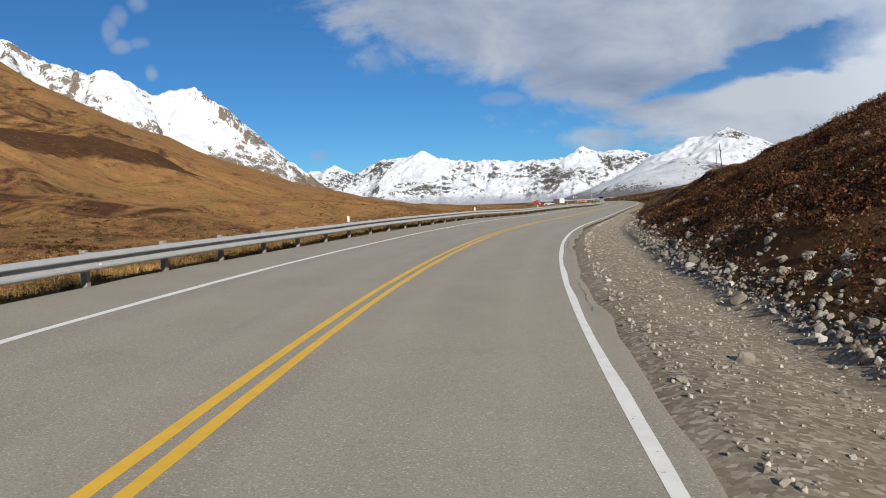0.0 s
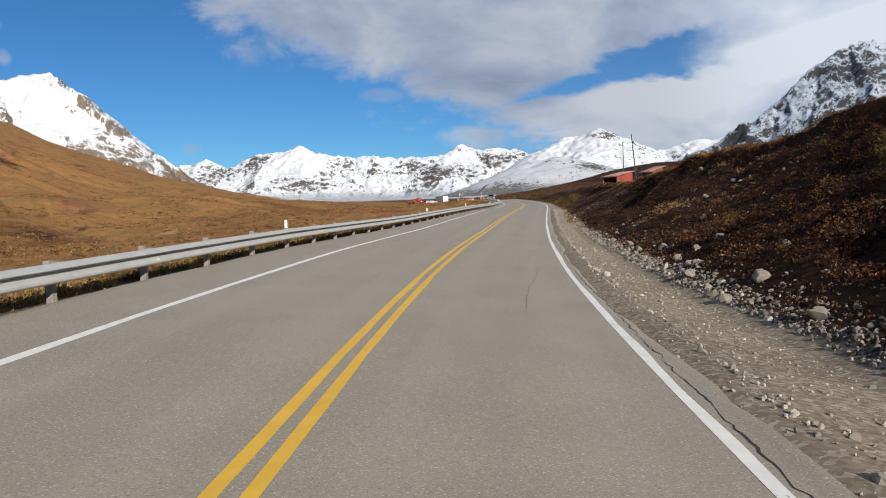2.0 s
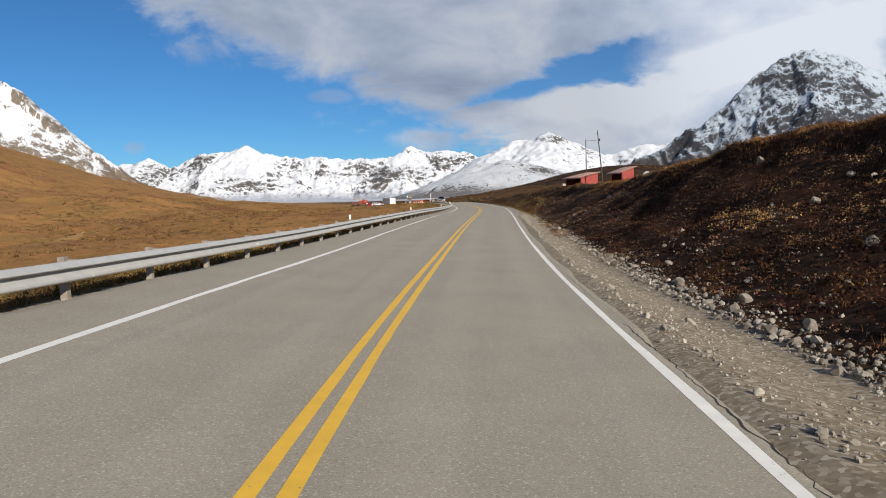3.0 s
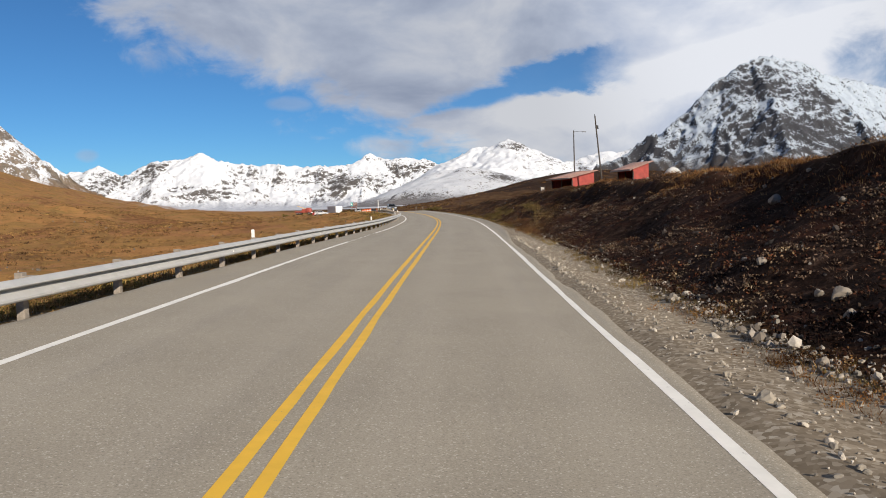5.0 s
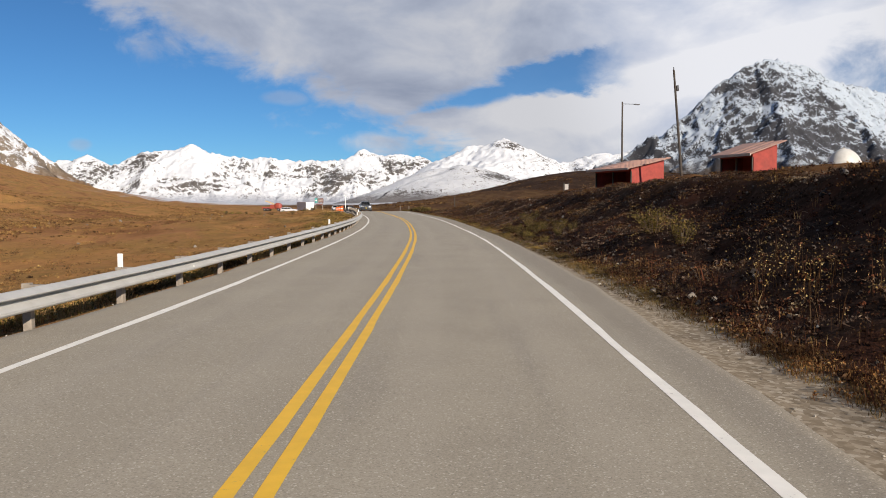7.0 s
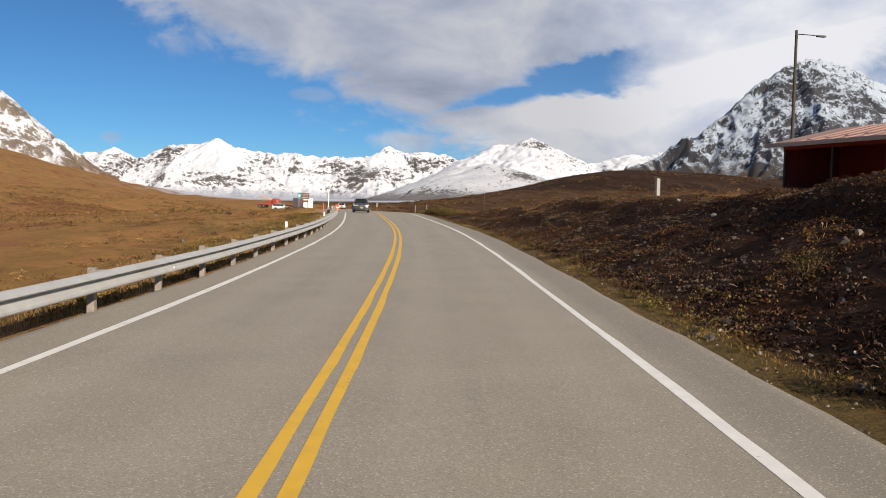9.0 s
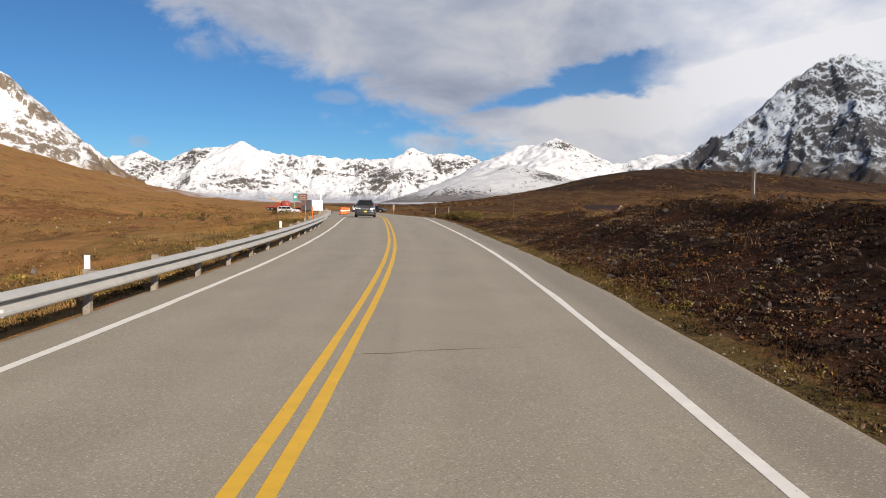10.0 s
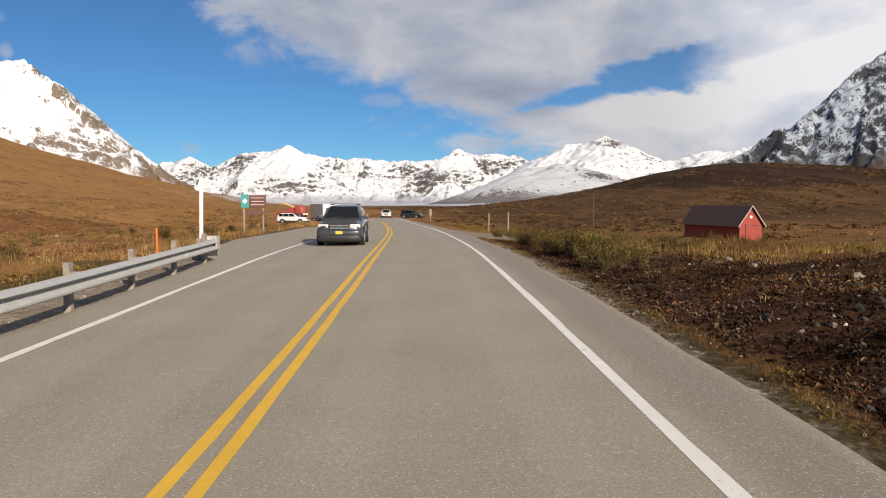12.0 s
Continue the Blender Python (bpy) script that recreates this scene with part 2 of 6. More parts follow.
def ground_mat():
    """Tundra, gravel shoulder, grassy verge and bare soil by zone; snow lies on the far valley floor."""
    m, nt, b, pos = material("tundra_ground", 0.95)
    b.inputs["Specular IOR Level"].default_value = 0.04
    zone = nt.nodes.new("ShaderNodeVertexColor")
    zone.layer_name = "zone"
    zs = nt.nodes.new("ShaderNodeSeparateColor")
    link(nt, zone.outputs[0], zs.inputs[0])
    sp = nt.nodes.new("ShaderNodeSeparateXYZ")
    link(nt, pos, sp.inputs[0])
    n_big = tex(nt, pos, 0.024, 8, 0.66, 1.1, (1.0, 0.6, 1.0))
    n_mid = tex(nt, pos, 0.28, 7, 0.7, 0.5)
    n_fine = tex(nt, pos, 2.6, 7, 0.72)
    n_tiny = tex(nt, pos, 14, 5, 0.7)
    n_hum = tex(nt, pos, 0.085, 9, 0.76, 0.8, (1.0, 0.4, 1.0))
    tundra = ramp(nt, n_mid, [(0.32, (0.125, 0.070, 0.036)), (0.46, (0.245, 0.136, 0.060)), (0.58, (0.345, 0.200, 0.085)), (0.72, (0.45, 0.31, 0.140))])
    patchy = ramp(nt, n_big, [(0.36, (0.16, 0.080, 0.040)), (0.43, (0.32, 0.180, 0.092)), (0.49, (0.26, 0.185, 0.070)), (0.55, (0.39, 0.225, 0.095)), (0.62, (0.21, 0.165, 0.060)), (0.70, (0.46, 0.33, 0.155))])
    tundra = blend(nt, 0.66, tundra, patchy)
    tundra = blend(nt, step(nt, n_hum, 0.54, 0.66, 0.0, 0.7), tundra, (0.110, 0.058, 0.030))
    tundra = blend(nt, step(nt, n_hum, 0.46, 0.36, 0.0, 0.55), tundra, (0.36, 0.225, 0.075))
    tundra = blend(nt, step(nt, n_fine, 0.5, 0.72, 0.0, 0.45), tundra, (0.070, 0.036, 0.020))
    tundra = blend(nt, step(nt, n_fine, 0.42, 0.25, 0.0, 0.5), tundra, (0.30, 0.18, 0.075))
    slope_tone = nt.nodes.new("ShaderNodeVertexColor")
    slope_tone.layer_name = "slope_tone"
    ss = nt.nodes.new("ShaderNodeSeparateColor")
    link(nt, slope_tone.outputs[0], ss.inputs[0])
    tundra = blend(nt, 1.0, tundra, (1.10, 0.97, 0.86), "MULTIPLY")
    # darker parts of the left slope, a painted cloud shadow among them
    sm = step(nt, mth(nt, "ADD", ss.outputs[0], mth(nt, "MULTIPLY", mth(nt, "SUBTRACT", n_hum, 0.5), 0.9)), 0.40, 0.60, 0.0, 0.85)
    tundra = blend(nt, sm, tundra, ramp(nt, n_mid, [(0.3, (0.030, 0.016, 0.010)), (0.7, (0.085, 0.040, 0.022))]))
    # the right hill takes a darker ramp, its top the darkest
    hill = step(nt, mth(nt, "ADD", ss.outputs[1], mth(nt, "MULTIPLY", mth(nt, "SUBTRACT", n_big, 0.5), 1.2)), 0.35, 0.75, 0.0, 0.8)
    tundra = blend(nt, hill, tundra, ramp(nt, n_hum, [(0.38, (0.040, 0.022, 0.013)), (0.48, (0.090, 0.050, 0.024)), (0.60, (0.21, 0.125, 0.052))]))
    crest = step(nt, mth(nt, "ADD", ss.outputs[2], mth(nt, "MULTIPLY", mth(nt, "SUBTRACT", n_big, 0.5), 1.3)), 0.35, 0.60, 0.0, 0.85)
    tundra = blend(nt, crest, tundra, ramp(nt, n_hum, [(0.36, (0.018, 0.012, 0.010)), (0.50, (0.040, 0.025, 0.018)), (0.64, (0.110, 0.068, 0.038))]))
    soil = ramp(nt, n_fine, [(0.3, (0.008, 0.005, 0.004)), (0.50, (0.022, 0.013, 0.010)), (0.62, (0.055, 0.034, 0.025)), (0.76, (0.115, 0.080, 0.062))])
    soil = blend(nt, step(nt, n_mid, 0.48, 0.62, 0.0, 0.65), soil, (0.062, 0.024, 0.015))
    c = blend(nt, zs.outputs[2], tundra, soil)
    grass = ramp(nt, n_fine, [(0.3, (0.085, 0.060, 0.024)), (0.6, (0.17, 0.115, 0.045)), (0.8, (0.25, 0.165, 0.08))])
    c = blend(nt, step(nt, mth(nt, "ADD", zs.outputs[1], mth(nt, "MULTIPLY", mth(nt, "SUBTRACT", n_fine, 0.5), 1.2)), 0.35, 0.65), c, grass)
    peb = cells(nt, pos, 16, "F1", "Color")
    pv = nt.nodes.new("ShaderNodeSeparateColor")
    link(nt, peb, pv.inputs[0])
    gravel = ramp(nt, n_fine, [(0.25, (0.230, 0.180, 0.122)), (0.55, (0.322, 0.256, 0.176)), (0.8, (0.44, 0.362, 0.260))])
    gravel = blend(nt, step(nt, n_mid, 0.46, 0.66, 0.0, 0.6), gravel, (0.165, 0.130, 0.092))
    gravel = blend(nt, 0.4, gravel, ramp(nt, pv.outputs[0], [(0.1, (0.08, 0.068, 0.054)), (0.6, (0.25, 0.215, 0.168)), (0.85, (0.42, 0.38, 0.31)), (0.97, (0.62, 0.58, 0.50))]))
    gmask = step(nt, mth(nt, "ADD", zs.outputs[0], mth(nt, "MULTIPLY", mth(nt, "SUBTRACT", n_fine, 0.5), 0.9)), 0.38, 0.62)
    c = blend(nt, gmask, c, gravel)
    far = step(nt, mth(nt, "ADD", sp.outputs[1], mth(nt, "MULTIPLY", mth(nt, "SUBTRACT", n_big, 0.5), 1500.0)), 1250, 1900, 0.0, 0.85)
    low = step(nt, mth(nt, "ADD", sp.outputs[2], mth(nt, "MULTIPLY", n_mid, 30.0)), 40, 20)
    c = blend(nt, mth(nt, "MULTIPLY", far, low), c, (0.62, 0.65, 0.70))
    link(nt, c, b.inputs["Base Color"])
    hgt = mth(nt, "ADD", mth(nt, "MULTIPLY_ADD", n_mid, 2.6, n_fine), mth(nt, "MULTIPLY", n_tiny, 0.35))
    pebbly = mth(nt, "ADD", mth(nt, "MULTIPLY", cells(nt, pos, 27), -0.009), mth(nt, "MULTIPLY", n_fine, 0.012))
    mixh = nt.nodes.new("ShaderNodeMix")
    link(nt, gmask, mixh.inputs[0])
    link(nt, hgt, mixh.inputs[2])
    link(nt, pebbly, mixh.inputs[3])
    bump(nt, b, mixh.outputs[0], 0.9, 0.16)
    return m


def mountain_mat(name, rock, bare_below, bare_top, scale=1.0, rock_col=((0.035, 0.034, 0.036), (0.13, 0.115, 0.10)), slope_tone=(0.10, 0.055, 0.025), grey=1.0, foot_rock=0.0, foot_top=300.0, ribs=0.3, broad=0.9, fine=0.75, cool=0.0):
    """Snow over rock: rock where it is steep or wind-blown; scrub and bare scree low down, painted shade on the far
    range.
    """
    m, nt, b, pos = material(name, 0.75)
    geo = nt.nodes.new("ShaderNodeNewGeometry")
    nz = nt.nodes.new("ShaderNodeSeparateXYZ")
    link(nt, geo.outputs["Normal"], nz.inputs[0])
    sp = nt.nodes.new("ShaderNodeSeparateXYZ")
    link(nt, pos, sp.inputs[0])
    n0 = tex(nt, pos, 0.0026 * max(1.0, scale * 0.4), 5, 0.6, 0.5)
    n1 = tex(nt, pos, 0.010 * scale, 10, 0.76, 0.8)
    n2 = tex(nt, pos, 0.045 * scale, 9, 0.76, 0.4, (1.0, 1.0, 0.45))
    steep = mth(nt, "SUBTRACT", 1.0, nz.outputs[2])
    expo = mth(nt, "ADD", mth(nt, "MULTIPLY", steep, 0.75), mth(nt, "ADD", mth(nt, "MULTIPLY_ADD", n0, broad, -0.5 * broad), mth(nt, "ADD", mth(nt, "MULTIPLY", n1, 0.62), mth(nt, "MULTIPLY", n2, fine))))
    rib = nt.nodes.new("ShaderNodeVertexColor")
    rib.layer_name = "rib"
    rs = nt.nodes.new("ShaderNodeSeparateColor")
    link(nt, rib.outputs[0], rs.inputs[0])
    expo = mth(nt, "ADD", expo, mth(nt, "MULTIPLY", mth(nt, "SUBTRACT", rs.outputs[0], 0.5), ribs))
    expo = mth(nt, "ADD", expo, mth(nt, "MULTIPLY", mth(nt, "SUBTRACT", rs.outputs[1], 0.5), 0.9))
    if foot_rock:
        expo = mth(nt, "ADD", expo, step(nt, sp.outputs[2], foot_top, 60, 0.0, foot_rock))
    bare = step(nt, expo, rock, rock + 0.05)
    rc = ramp(nt, n2, [(0.3, rock_col[0]), (0.7, rock_col[1])])
    # grey dims the snow; cool shifts it to blue
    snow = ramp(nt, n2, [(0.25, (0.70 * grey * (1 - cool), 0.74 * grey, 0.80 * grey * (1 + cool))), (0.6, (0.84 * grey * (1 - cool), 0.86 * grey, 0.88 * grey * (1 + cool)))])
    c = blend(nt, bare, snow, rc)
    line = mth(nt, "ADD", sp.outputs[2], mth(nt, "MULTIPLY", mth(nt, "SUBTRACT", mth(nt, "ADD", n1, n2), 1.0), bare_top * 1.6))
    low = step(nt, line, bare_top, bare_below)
    sc = ramp(nt, n2, [(0.3, tuple(v * 0.5 for v in slope_tone)), (0.7, slope_tone)])
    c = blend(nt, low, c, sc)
    link(nt, c, b.inputs["Base Color"])
    bump(nt, b, mth(nt, "ADD", n2, n1), 0.8, 7.0 / scale)
    return m


def stone_mat(name, stops):
    m, nt, b, pos = material(name, 0.9)
    c = ramp(nt, island(nt), stops)
    c = blend(nt, step(nt, tex(nt, pos, 9, 7, 0.7), 0.45, 0.7, 0.0, 0.5), c, (0.10, 0.09, 0.08))
    link(nt, c, b.inputs["Base Color"])
    bump(nt, b, tex(nt, pos, 25, 5, 0.7), 0.5, 0.02)
    return m


M_ASPHALT = asphalt_mat()
M_WHITE_LINE = paint_mat("white_line_paint", (0.90, 0.875, 0.80), 0.585)
M_YELLOW_LINE = paint_mat("yellow_line_paint", (0.86, 0.50, 0.024), 0.60)
M_CRACK = simple("open_crack", (0.03, 0.028, 0.026), 0.95)
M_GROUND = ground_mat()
# far range: shade of the low slopes is put into their grey-blue colour
M_FAR = mountain_mat("far_snow", 1.06, -5, 52, 3.2, slope_tone=(0.42, 0.45, 0.52), grey=0.90, ribs=0.14, broad=0.45, fine=1.05)
M_MID = mountain_mat("mid_snow", 1.0, 0, 34, 2.6, slope_tone=(0.20, 0.185, 0.18), grey=0.76, ribs=0.24, broad=0.4, fine=1.1)
M_LEFT = mountain_mat("left_snow", 1.075, 60, 150, 2.0, ((0.05, 0.045, 0.04), (0.26, 0.20, 0.14)), (0.19, 0.105, 0.045), 0.90, 0.09, 420.0, 0.30, 0.35, 1.05)
# rocky peak: cloud shade is painted into the snow as a dim blue-grey
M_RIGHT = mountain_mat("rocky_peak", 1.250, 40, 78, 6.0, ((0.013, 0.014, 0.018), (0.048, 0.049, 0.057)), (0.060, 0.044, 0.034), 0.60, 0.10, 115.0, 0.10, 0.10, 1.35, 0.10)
M_GALV = simple("galvanised_steel", (0.47, 0.47, 0.455), 0.6, 0.15, 0.10, 3.0, (0.42, 0.40, 0.36))
M_POST = simple("weathered_post_wood", (0.26, 0.225, 0.185), 0.85, 0, 0.3, 9.0)
M_WHITE = simple("white_paint", (0.78, 0.77, 0.74), 0.5, 0, 0.06, 4.0)
M_ORANGE = simple("orange_plastic", (0.80, 0.14, 0.02), 0.5, 0, 0.1)
M_DUSTY = simple("weathered_pale_board", (0.36, 0.30, 0.28), 0.8)
M_RED = simple("red_board_wall", (0.29, 0.040, 0.028), 0.7, 0, 0.22, 2.5, (0.17, 0.035, 0.025))
M_ROOF = simple("rusty_sheet_roof", (0.36, 0.21, 0.165), 0.6, 0.1, 0.16, 1.5, (0.25, 0.13, 0.09))
M_DARKROOF = simple("brown_sheet_roof", (0.13, 0.080, 0.066), 0.9, 0.0, 0.15, 1.5)
M_TRIM = simple("grey_trim_board", (0.45, 0.42, 0.38), 0.7)
M_POLE = simple("creosote_pole", (0.065, 0.055, 0.048), 0.9, 0, 0.3, 5.0)
M_DARKSTEEL = simple("dark_steel", (0.06, 0.06, 0.065), 0.5, 0.6)
M_ROCK = stone_mat("pale_rock", [(0.0, (0.11, 0.090, 0.070)), (0.5, (0.22, 0.187, 0.148)), (0.9, (0.36, 0.318, 0.262)), (1.0, (0.52, 0.48, 0.42))])
M_PEBBLE = stone_mat("shoulder_pebbles", [(0.0, (0.19, 0.172, 0.143)), (0.6, (0.355, 0.312, 0.248)), (1.0, (0.55, 0.50, 0.42))])
M_HEATH = leafy("heath_leaves", [(0.0, (0.008, 0.005, 0.004)), (0.45, (0.022, 0.010, 0.008)), (0.72, (0.058, 0.027, 0.018)), (0.92, (0.080, 0.050, 0.032)), (1.0, (0.14, 0.11, 0.08))], 0.8, 0.06)
M_DRY = leafy("dry_grass", [(0.0, (0.16, 0.082, 0.038)), (0.4, (0.28, 0.165, 0.075)), (0.75, (0.38, 0.265, 0.130)), (1.0, (0.27, 0.215, 0.085))])
M_VERGE = leafy("verge_grass", [(0.0, (0.085, 0.075, 0.022)), (0.5, (0.17, 0.125, 0.042)), (1.0, (0.27, 0.18, 0.08))])
M_HEATH_RED = leafy("red_heath_leaves", [(0.0, (0.020, 0.010, 0.008)), (0.35, (0.060, 0.024, 0.016)), (0.62, (0.150, 0.058, 0.034)), (0.85, (0.165, 0.092, 0.048)), (1.0, (0.22, 0.155, 0.090))])
M_CREST = leafy("rust_crest_leaves", [(0.0, (0.075, 0.034, 0.016)), (0.5, (0.185, 0.092, 0.038)), (0.85, (0.28, 0.165, 0.068)), (1.0, (0.34, 0.25, 0.12))])
M_OCHRE = leafy("pale_yellow_leaves", [(0.0, (0.10, 0.070, 0.025)), (0.5, (0.30, 0.22, 0.085)), (1.0, (0.50, 0.42, 0.22))])
M_DUSK = leafy("dark_shrub_leaves", [(0.0, (0.035, 0.020, 0.012)), (0.6, (0.085, 0.042, 0.020)), (1.0, (0.15, 0.10, 0.04))])
M_SLOPE = leafy("slope_shrub_leaves", [(0.0, (0.13, 0.074, 0.038)), (0.5, (0.23, 0.135, 0.062)), (1.0, (0.29, 0.20, 0.085))])
M_CLOD = stone_mat("dark_soil_clods", [(0.0, (0.012, 0.009, 0.007)), (0.6, (0.035, 0.024, 0.018)), (0.92, (0.07, 0.055, 0.045)), (1.0, (0.24, 0.22, 0.20))])
M_LITTER = leafy("dead_litter", [(0.0, (0.030, 0.022, 0.018)), (0.5, (0.10, 0.074, 0.060)), (0.85, (0.16, 0.118, 0.092)), (1.0, (0.27, 0.22, 0.18))], 0.85, 0.0)
M_WILLOW = leafy("willow_leaves", [(0.0, (0.036, 0.036, 0.013)), (0.5, (0.092, 0.080, 0.026)), (0.85, (0.19, 0.145, 0.044)), (1.0, (0.30, 0.21, 0.075))])
M_TWIG = simple("willow_twig", (0.11, 0.07, 0.045), 0.85)
M_CARPAINT, _nt, _b, _p = material("grey_car_paint", 0.28, 0.6)
_b.inputs["Coat Weight"].default_value = 0.8
link(_nt, ramp(_nt, tex(_nt, _p, 3, 4), [(0.3, (0.080, 0.086, 0.096)), (0.7, (0.110, 0.118, 0.130))]), _b.inputs["Base Color"])
M_CLAD = simple("dark_bumper_plastic", (0.022, 0.022, 0.024), 0.55)
M_GLASS, _nt, _b, _p = material("dark_window_glass", 0.05)
_b.inputs["Base Color"].default_value = (0.012, 0.014, 0.016, 1)
M_CHROME = simple("chrome", (0.62, 0.62, 0.63), 0.2, 0.9, 0.05)
M_LAMP, _nt, _b, _p = material("headlamp_lens", 0.08)
_b.inputs["Base Color"].default_value = (0.60, 0.62, 0.63, 1)
_b.inputs["Coat Weight"].default_value = 1.0
M_TYRE = simple("tyre_rubber", (0.022, 0.022, 0.022), 0.9)
M_RIM = simple("alloy_rim", (0.42, 0.42, 0.43), 0.35, 0.7)
M_PLATE = simple("yellow_plate", (0.60, 0.42, 0.05), 0.5, 0, 0.08)
M_BROWNSIGN = simple("brown_sign_face", (0.11, 0.040, 0.032), 0.6, 0, 0.1)
M_TEAL = simple("teal_sign_face", (0.03, 0.27, 0.26), 0.6, 0, 0.1)
M_TRUCKRED = simple("red_machine_paint", (0.33, 0.07, 0.05), 0.45, 0, 0.12)
M_TRUCKYEL = simple("yellow_machine_paint", (0.58, 0.42, 0.22), 0.5, 0, 0.12)


# ---- the road's line: heading, level and crossfall along its length ----
K_S = np.arange(-30, 301, 15.0)
K_HEAD = np.array([3.47, -0.00, -3.47, -6.93, -10.31, -12.92, -15.18, -16.19, -16.76, -17.15, -17.29, -17.08, -16.53, -15.59, -13.79, -12.83, -11.09, -8.79, -7.92, -7.56, -6.67, -5.36, -3.99])
Z_S = np.concatenate([np.arange(-30, 301, 22.0), [340, 390, 460]])
Z_LEV = np.array([-0.271, -0.073, 0.127, 0.143, 0.038, -0.131, -0.054, 0.020, -0.013, -0.004, -0.060, 0.030, 0.140, 0.323, 0.063, -0.22, -0.62, -1.15, -3.4])
E_S = np.arange(-30, 301, 30.0)
E_FALL = np.array([-0.062, -0.063, -0.049, -0.075, -0.058, -0.035, -0.001, 0.003, 0.013, 0.018, 0.001, -0.003])
TS = np.arange(-80, 521, 1.0)
_k = np.hanning(21)
_k /= _k.sum()


def smooth(a):
    return np.convolve(np.pad(a, 10, mode="edge"), _k, "valid")


T_HEAD = smooth(np.radians(np.interp(TS, K_S, K_HEAD)))
T_X, T_Y = np.cumsum(-np.sin(T_HEAD)), np.cumsum(np.cos(T_HEAD))
T_X, T_Y = T_X - T_X[80], T_Y - T_Y[80]
T_Z, T_E = smooth(np.interp(TS, Z_S, Z_LEV)), np.interp(TS, E_S, E_FALL)


def along(s, o, dz=0.0):
    """World points at s metres along the road, o metres right of its middle, dz above its surface."""
    s, o = np.asarray(s, float), np.asarray(o, float)
    h = np.interp(s, TS, T_HEAD)
    oc = np.clip(o, -8, 8)
    return np.stack([np.interp(s, TS, T_X) + np.cos(h) * o, np.interp(s, TS, T_Y) + np.sin(h) * o,
                     np.interp(s, TS, T_Z) + np.interp(s, TS, T_E) * oc + dz], -1)


def place(s, o, dz=0.0, turn=0.0):
    """A pose on the road's line: +y runs ahead, +x to the right."""
    x, y, z = along(s, o, dz)
    return pose(x, y, z, 0, 0, math.degrees(np.interp(s, TS, T_HEAD)) + turn)


# ---- smooth random fields ----
_lat = np.random.RandomState(5).rand(256, 256)


def field(x, y, seed=0):
    x, y = np.asarray(x, float) + seed * 37.3, np.asarray(y, float) + seed * 91.7
    xi, yi = np.floor(x).astype(int), np.floor(y).astype(int)
    fx, fy = x - xi, y - yi
    fx, fy = fx * fx * (3 - 2 * fx), fy * fy * (3 - 2 * fy)
    g = lambda i, j: _lat[i % 256, j % 256]
    return (g(xi, yi) * (1 - fx) + g(xi + 1, yi) * fx) * (1 - fy) + (g(xi, yi + 1) * (1 - fx) + g(xi + 1, yi + 1) * fx) * fy


def fbm(x, y, octaves=5, seed=0, gain=0.5):
    t, a, n = 0.0, 1.0, 0.0
    for i in range(octaves):
        t, n = t + a * field(x * 2 ** i, y * 2 ** i, seed + i), n + a
        a *= gain
    return t / n - 0.5


def ridged(x, y, octaves=6, seed=0):
    t, a, n = 0.0, 1.0, 0.0
    for i in range(octaves):
        t, n = t + a * (1 - np.abs(2 * field(x * 2 ** i, y * 2 ** i, seed + i) - 1)), n + a
        a *= 0.52
    return t / n


def ease(v, lo, hi):
    t = np.clip((v - lo) / (hi - lo), 0, 1)
    return t * t * (3 - 2 * t)


# ---- ground ----
B_S = [-80, 40, 75, 94, 106, 123, 147, 182, 200, 216, 232, 248, 264, 296, 336]
B_TOE_S, B_TOE = [-80, 40, 75, 105, 150, 300], [6.6, 6.5, 5.7, 5.4, 5.1, 4.85]
B_H = [7.4, 7.4, 6.6, 4.5, 3.54, 2.75, 2.78, 2.58, 2.0, 1.6, 0.98, 0.1, -0.3, -0.9, -1.0]
B_O = [23, 23, 21, 15, 13.5, 12.5, 11.5, 11.5, 11.5, 11, 10.5, 10.5, 11, 11, 11]
B_P = [9.5, 9.5, 8.2, 6.3, 4.7, 3.4, 3.4, 3.6, 3.3, 2.6, 1.6, 0.4, -1.4, -2.6, -3.2]


